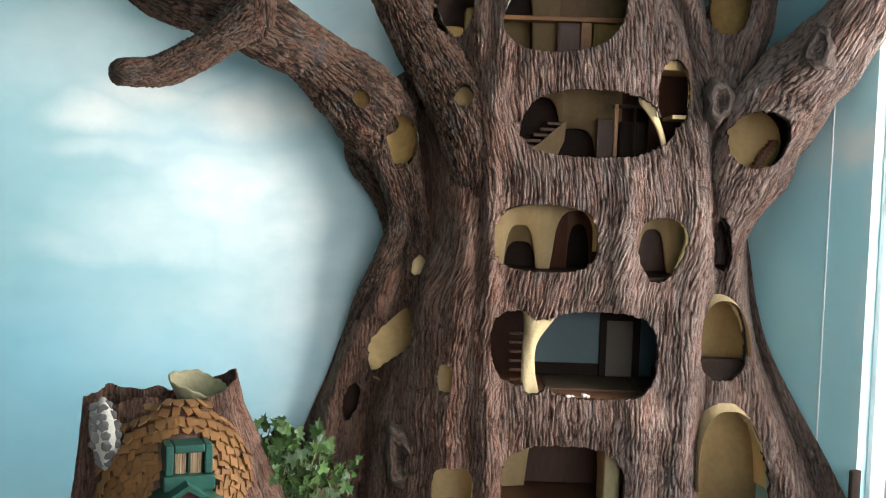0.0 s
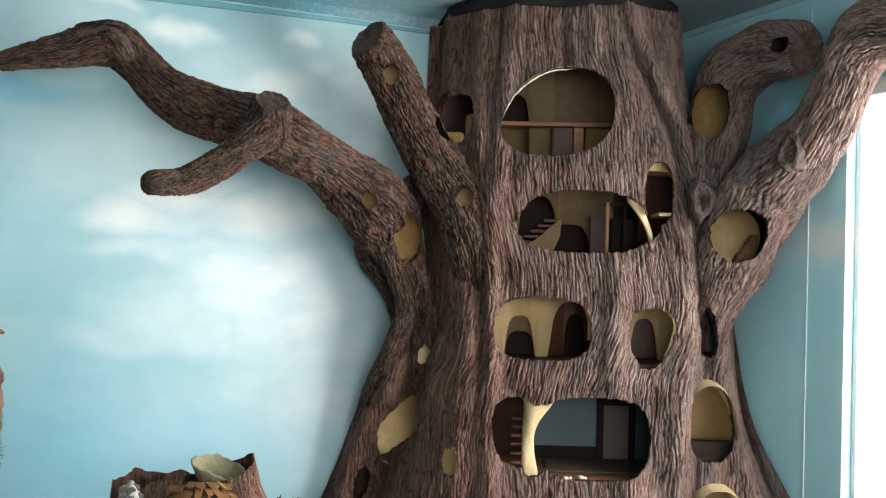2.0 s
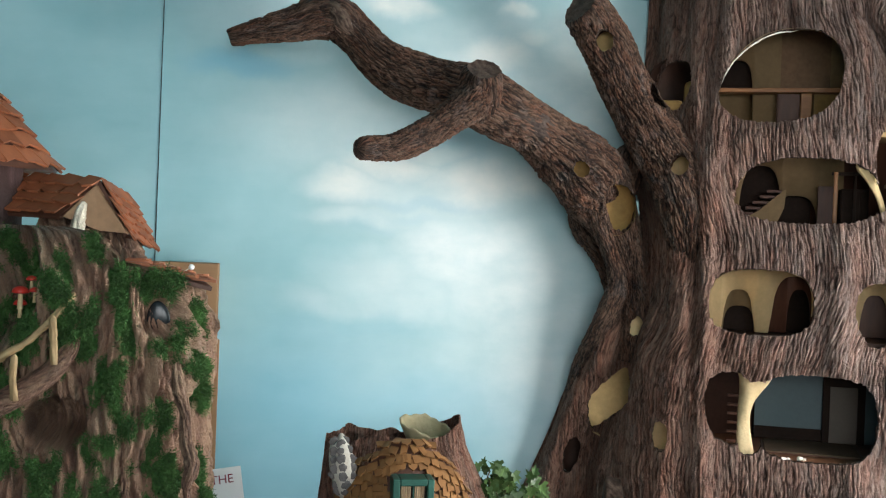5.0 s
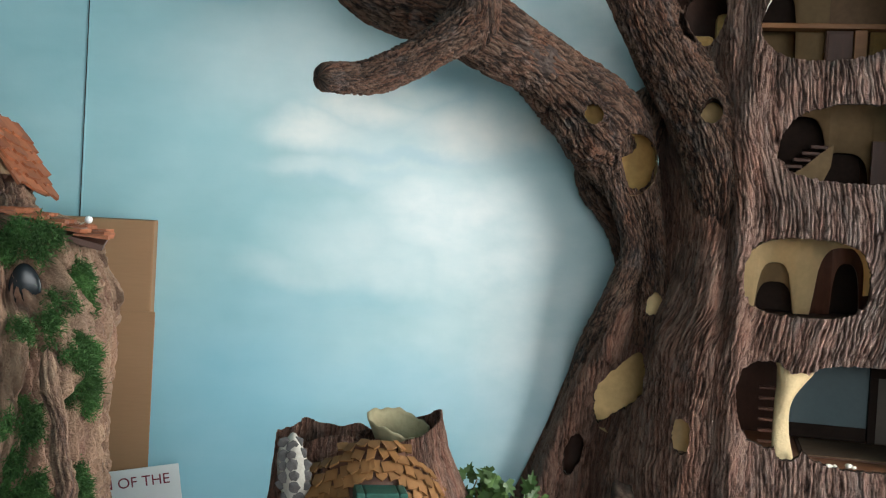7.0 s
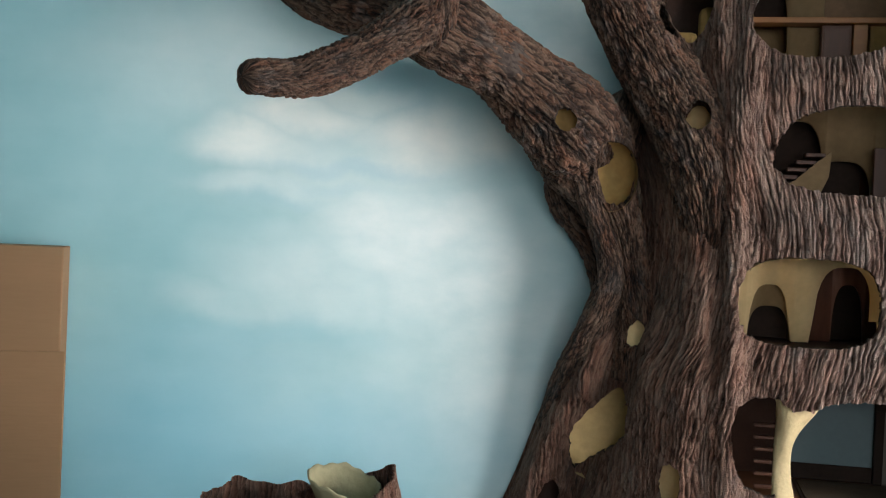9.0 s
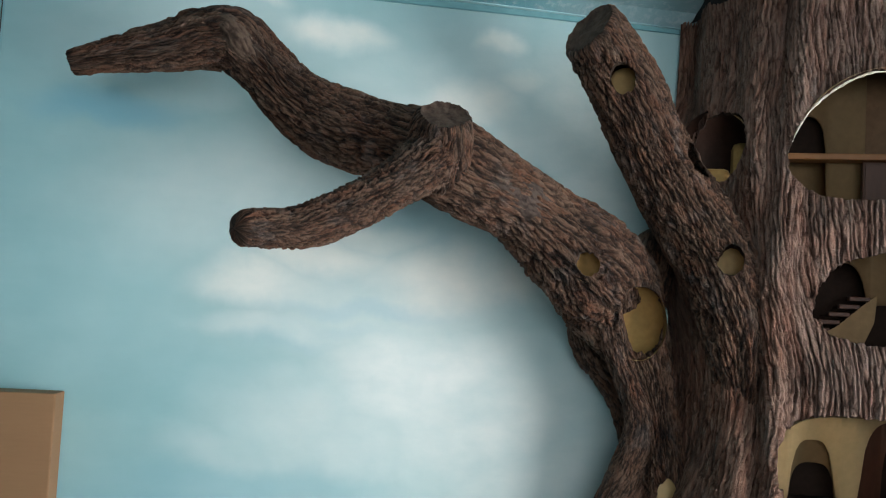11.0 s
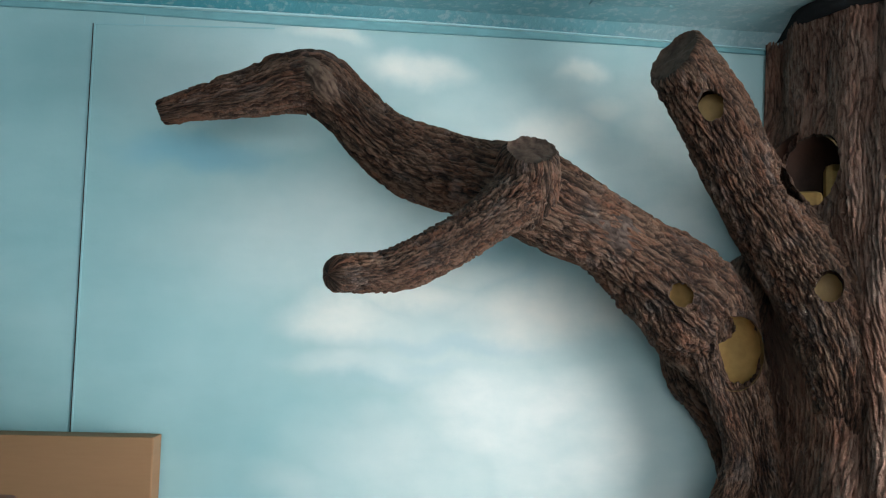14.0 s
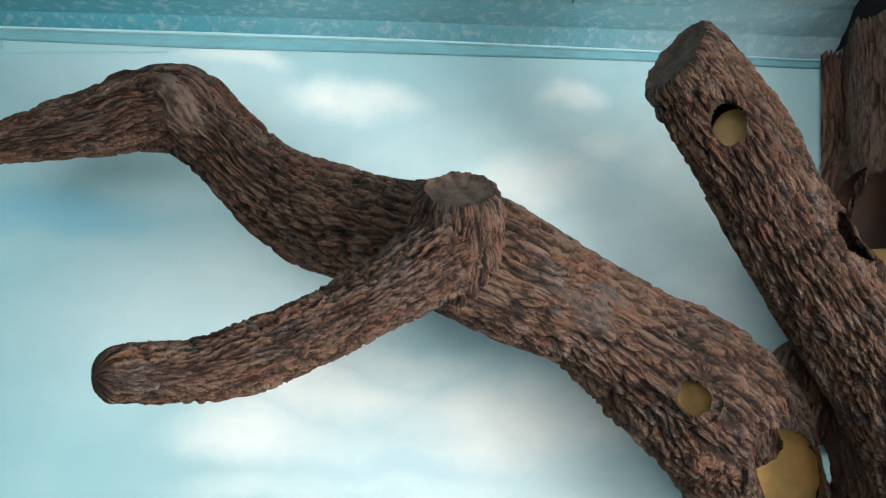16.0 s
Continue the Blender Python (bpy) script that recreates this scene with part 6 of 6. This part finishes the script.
for i in range(3):
    x = -1.045 + 0.125 * i + rb.uniform(-0.015, 0.015)
    zt = rb.uniform(1.36, 1.50) if x < -0.88 else rb.uniform(1.28, 1.42)
    zb = zt - rb.uniform(0.18, 0.50)
    if abs(x + 1.005) < 0.06:
        zb = max(zb, 1.30)
    pts = []
    for q_ in range(7):
        f_ = q_ / 6
        pts.append((x + rb.uniform(-0.008, 0.008) + 0.035 * f_, -1.468 + rb.uniform(-0.005, 0.006), zt + (zb - zt) * f_, rb.uniform(0.008, 0.014) * (0.5 if q_ in (0, 6) else 1)))
    limb("bark_strip", pts, M["cliff_bark"], cliff, 300 + i, 0.008, step=0.006, fa=110, fb=10, lumps=0.16)

# gabled roof over the little porch
slope(cliff, (-1.010, -1.050, 1.667), (-0.20, 0.08, 0.006), (-0.065, -0.080, -0.080), 5, 4, red, 1)
slope(cliff, (-1.008, -1.050, 1.667), (0.036, 0.165, -0.026), (0.062, -0.010, -0.114), 5, 6, red, 2)
slope(cliff, (-0.900, -1.39, 1.500), (-0.04, 0.36, 0.0), (0.150, 0.0, -0.036), 8, 5, red, 3)
bm = bmesh.new()
tri = [Vector((-1.016, -1.062, 1.655)), Vector((-1.068, -1.130, 1.586)), Vector((-0.948, -1.075, 1.556)), Vector((-1.00, -1.10, 1.560))]
vs = [bm.verts.new(p_) for p_ in tri] + [bm.verts.new(p_ + Vector((0.006, 0.02, 0))) for p_ in tri]
for f_ in ((0, 1, 3, 2), (4, 6, 7, 5), (0, 4, 5, 1), (1, 5, 7, 3), (3, 7, 6, 2), (2, 6, 4, 0)):
    bm.faces.new([vs[k_] for k_ in f_])
part("gable", bm, M["gable"], cliff, "tan wooden gable end", smooth=False)
limb("rock_post", [(-1.095, -1.00, 1.600, 0.04), (-1.090, -1.01, 1.57, 0.055), (-1.065, -1.03, 1.52, 0.070), (-1.04, -1.06, 1.46, 0.09), (-1.03, -1.08, 1.38, 0.11)], M["cliff_bark"], cliff, 401, 0.02, fa=50, fb=6, label="brown bark post under the gable")
limb("rock_post", [(-0.985, -0.985, 1.555, 0.03), (-0.982, -1.00, 1.535, 0.045), (-0.975, -1.02, 1.50, 0.052), (-0.960, -1.05, 1.45, 0.065), (-0.95, -1.08, 1.38, 0.08)], M["cliff_bark"], cliff, 402, 0.02, fa=50, fb=6, label="brown bark post under the gable")
# conical roof behind
wide = [shingle_mesh("shingle", 0.060, 0.050, 0.005, M["shingle_red"], 0.004, 60 + i) for i in range(4)]
bm = bmesh.new()
bmesh.ops.create_cone(bm, cap_ends=True, segments=40, radius1=0.255, radius2=0.012, depth=0.30)
bmesh.ops.transform(bm, matrix=pose(-1.365, -1.00, 1.835), verts=bm.verts)
part("tower_roof", bm, M["room_brown"], cliff, "brown conical roof")
bm = bmesh.new()
bmesh.ops.create_cone(bm, cap_ends=True, segments=40, radius1=0.19, radius2=0.19, depth=0.22)
bmesh.ops.transform(bm, matrix=pose(-1.365, -1.02, 1.60), verts=bm.verts)
part("tower", bm, M["cliff"], cliff, "brown round tower")
for r_ in range(8):
    rad = 0.245 - 0.029 * r_
    cnt = max(6, int(2 * math.pi * rad / 0.052))
    for c in range(cnt):
        a = 2 * math.pi * (c + 0.5 * (r_ % 2)) / cnt
        m = pose(-1.365 + (rad - 0.018) * math.cos(a), -1.00 + (rad - 0.018) * math.sin(a), 1.725 + 0.0345 * r_, 0, 0, math.degrees(a) + 90) @ pose(0, 0, 0, -46 + rs.uniform(-4, 4), rs.uniform(-5, 5), 0)
        put_piece("shingle", rs.choice(wide), m, cliff)
# porch behind the gable: posts, pale door
block("porch_wall", (-1.13, -1.00, -0.98, -0.90, 1.47, 1.62), M["room_brown"], cliff, "", 0.006)
limb("pale_post", [(-1.022, -1.150, 1.618, 0.007), (-1.032, -1.150, 1.592, 0.013), (-1.038, -1.150, 1.556, 0.013), (-1.036, -1.150, 1.522, 0.011)], M["tin"], cliff, 411, 0.008, label="crumpled silver foil post", lumps=0.3, step=0.003, fa=90, fb=30)
# driftwood rail and limb
for pts in ([(-0.976, -1.50, 1.452, 0.003), (-0.995, -1.512, 1.422, 0.006), (-1.04, -1.53, 1.372, 0.006), (-1.08, -1.54, 1.345, 0.007), (-1.14, -1.55, 1.30, 0.008)],
            [(-0.972, -1.49, 1.385, 0.008), (-0.985, -1.50, 1.345, 0.016), (-1.03, -1.515, 1.295, 0.020), (-1.16, -1.53, 1.22, 0.024)],
            [(-1.005, -1.535, 1.415, 0.004), (-1.003, -1.53, 1.38, 0.005), (-1.0, -1.53, 1.33, 0.006)],
            [(-1.06, -1.55, 1.35, 0.004), (-1.063, -1.545, 1.31, 0.005), (-1.06, -1.54, 1.27, 0.005)]):
    thick = pts[1][3] > 0.015
    limb("driftwood", pts, M["cliff_bark"] if thick else M["twig"], cliff, 150 + int(pts[0][2] * 100), 0.004, step=0.006, label="rough bark slab" if thick else "pale peeled driftwood", lumps=0.14)


def mushroom(x, y, z, r):
    bm = bmesh.new()
    bmesh.ops.create_uvsphere(bm, u_segments=18, v_segments=10, radius=r)
    for v in bm.verts:
        v.co.z = v.co.z * 0.75 if v.co.z > 0 else v.co.z * 0.2
    bmesh.ops.transform(bm, matrix=pose(x, y, z), verts=bm.verts)
    cap = part("mushroom", bm, M["mushroom"], cliff, "red mushroom cap")
    bm = bmesh.new()
    bmesh.ops.create_cone(bm, cap_ends=True, segments=10, radius1=r * 0.35, radius2=r * 0.25, depth=r * 2)
    bmesh.ops.transform(bm, matrix=pose(x, y, z - r), verts=bm.verts)
    part("stalk", bm, M["cream_rim"], cap, "pale stalk")


for q_ in ((-1.062, -1.43, 1.468, 0.010), (-1.078, -1.44, 1.446, 0.015), (-1.055, -1.435, 1.448, 0.010), (-1.080, -1.43, 1.424, 0.012)):
    mushroom(*q_)
# pale bead on a bent wire
pin = thing("wire_hook", (-0.822, -1.15, 1.43), "white bead on a bent wire hook", "hook")
line = catmull([(-0.836, -1.19, 1.440, 0), (-0.832, -1.17, 1.462, 0), (-0.820, -1.155, 1.482, 0), (-0.810, -1.15, 1.489, 0)], 0.004)
v = [(p[0] + 0.0016 * math.cos(k * math.pi / 3), p[1] + 0.0016 * math.sin(k * math.pi / 3), p[2]) for p in line for k in range(6)]
part("wire", arrays_mesh("wire", np.array(v), [(i * 6 + j, i * 6 + (j + 1) % 6, (i + 1) * 6 + (j + 1) % 6, (i + 1) * 6 + j) for i in range(len(line) - 1) for j in range(6)]), M["tin"], pin)
bm = bmesh.new()
bmesh.ops.create_uvsphere(bm, u_segments=16, v_segments=10, radius=0.0062)
bmesh.ops.transform(bm, matrix=pose(-0.806, -1.15, 1.492), verts=bm.verts)
part("bead", bm, M["pale_bead"], pin)
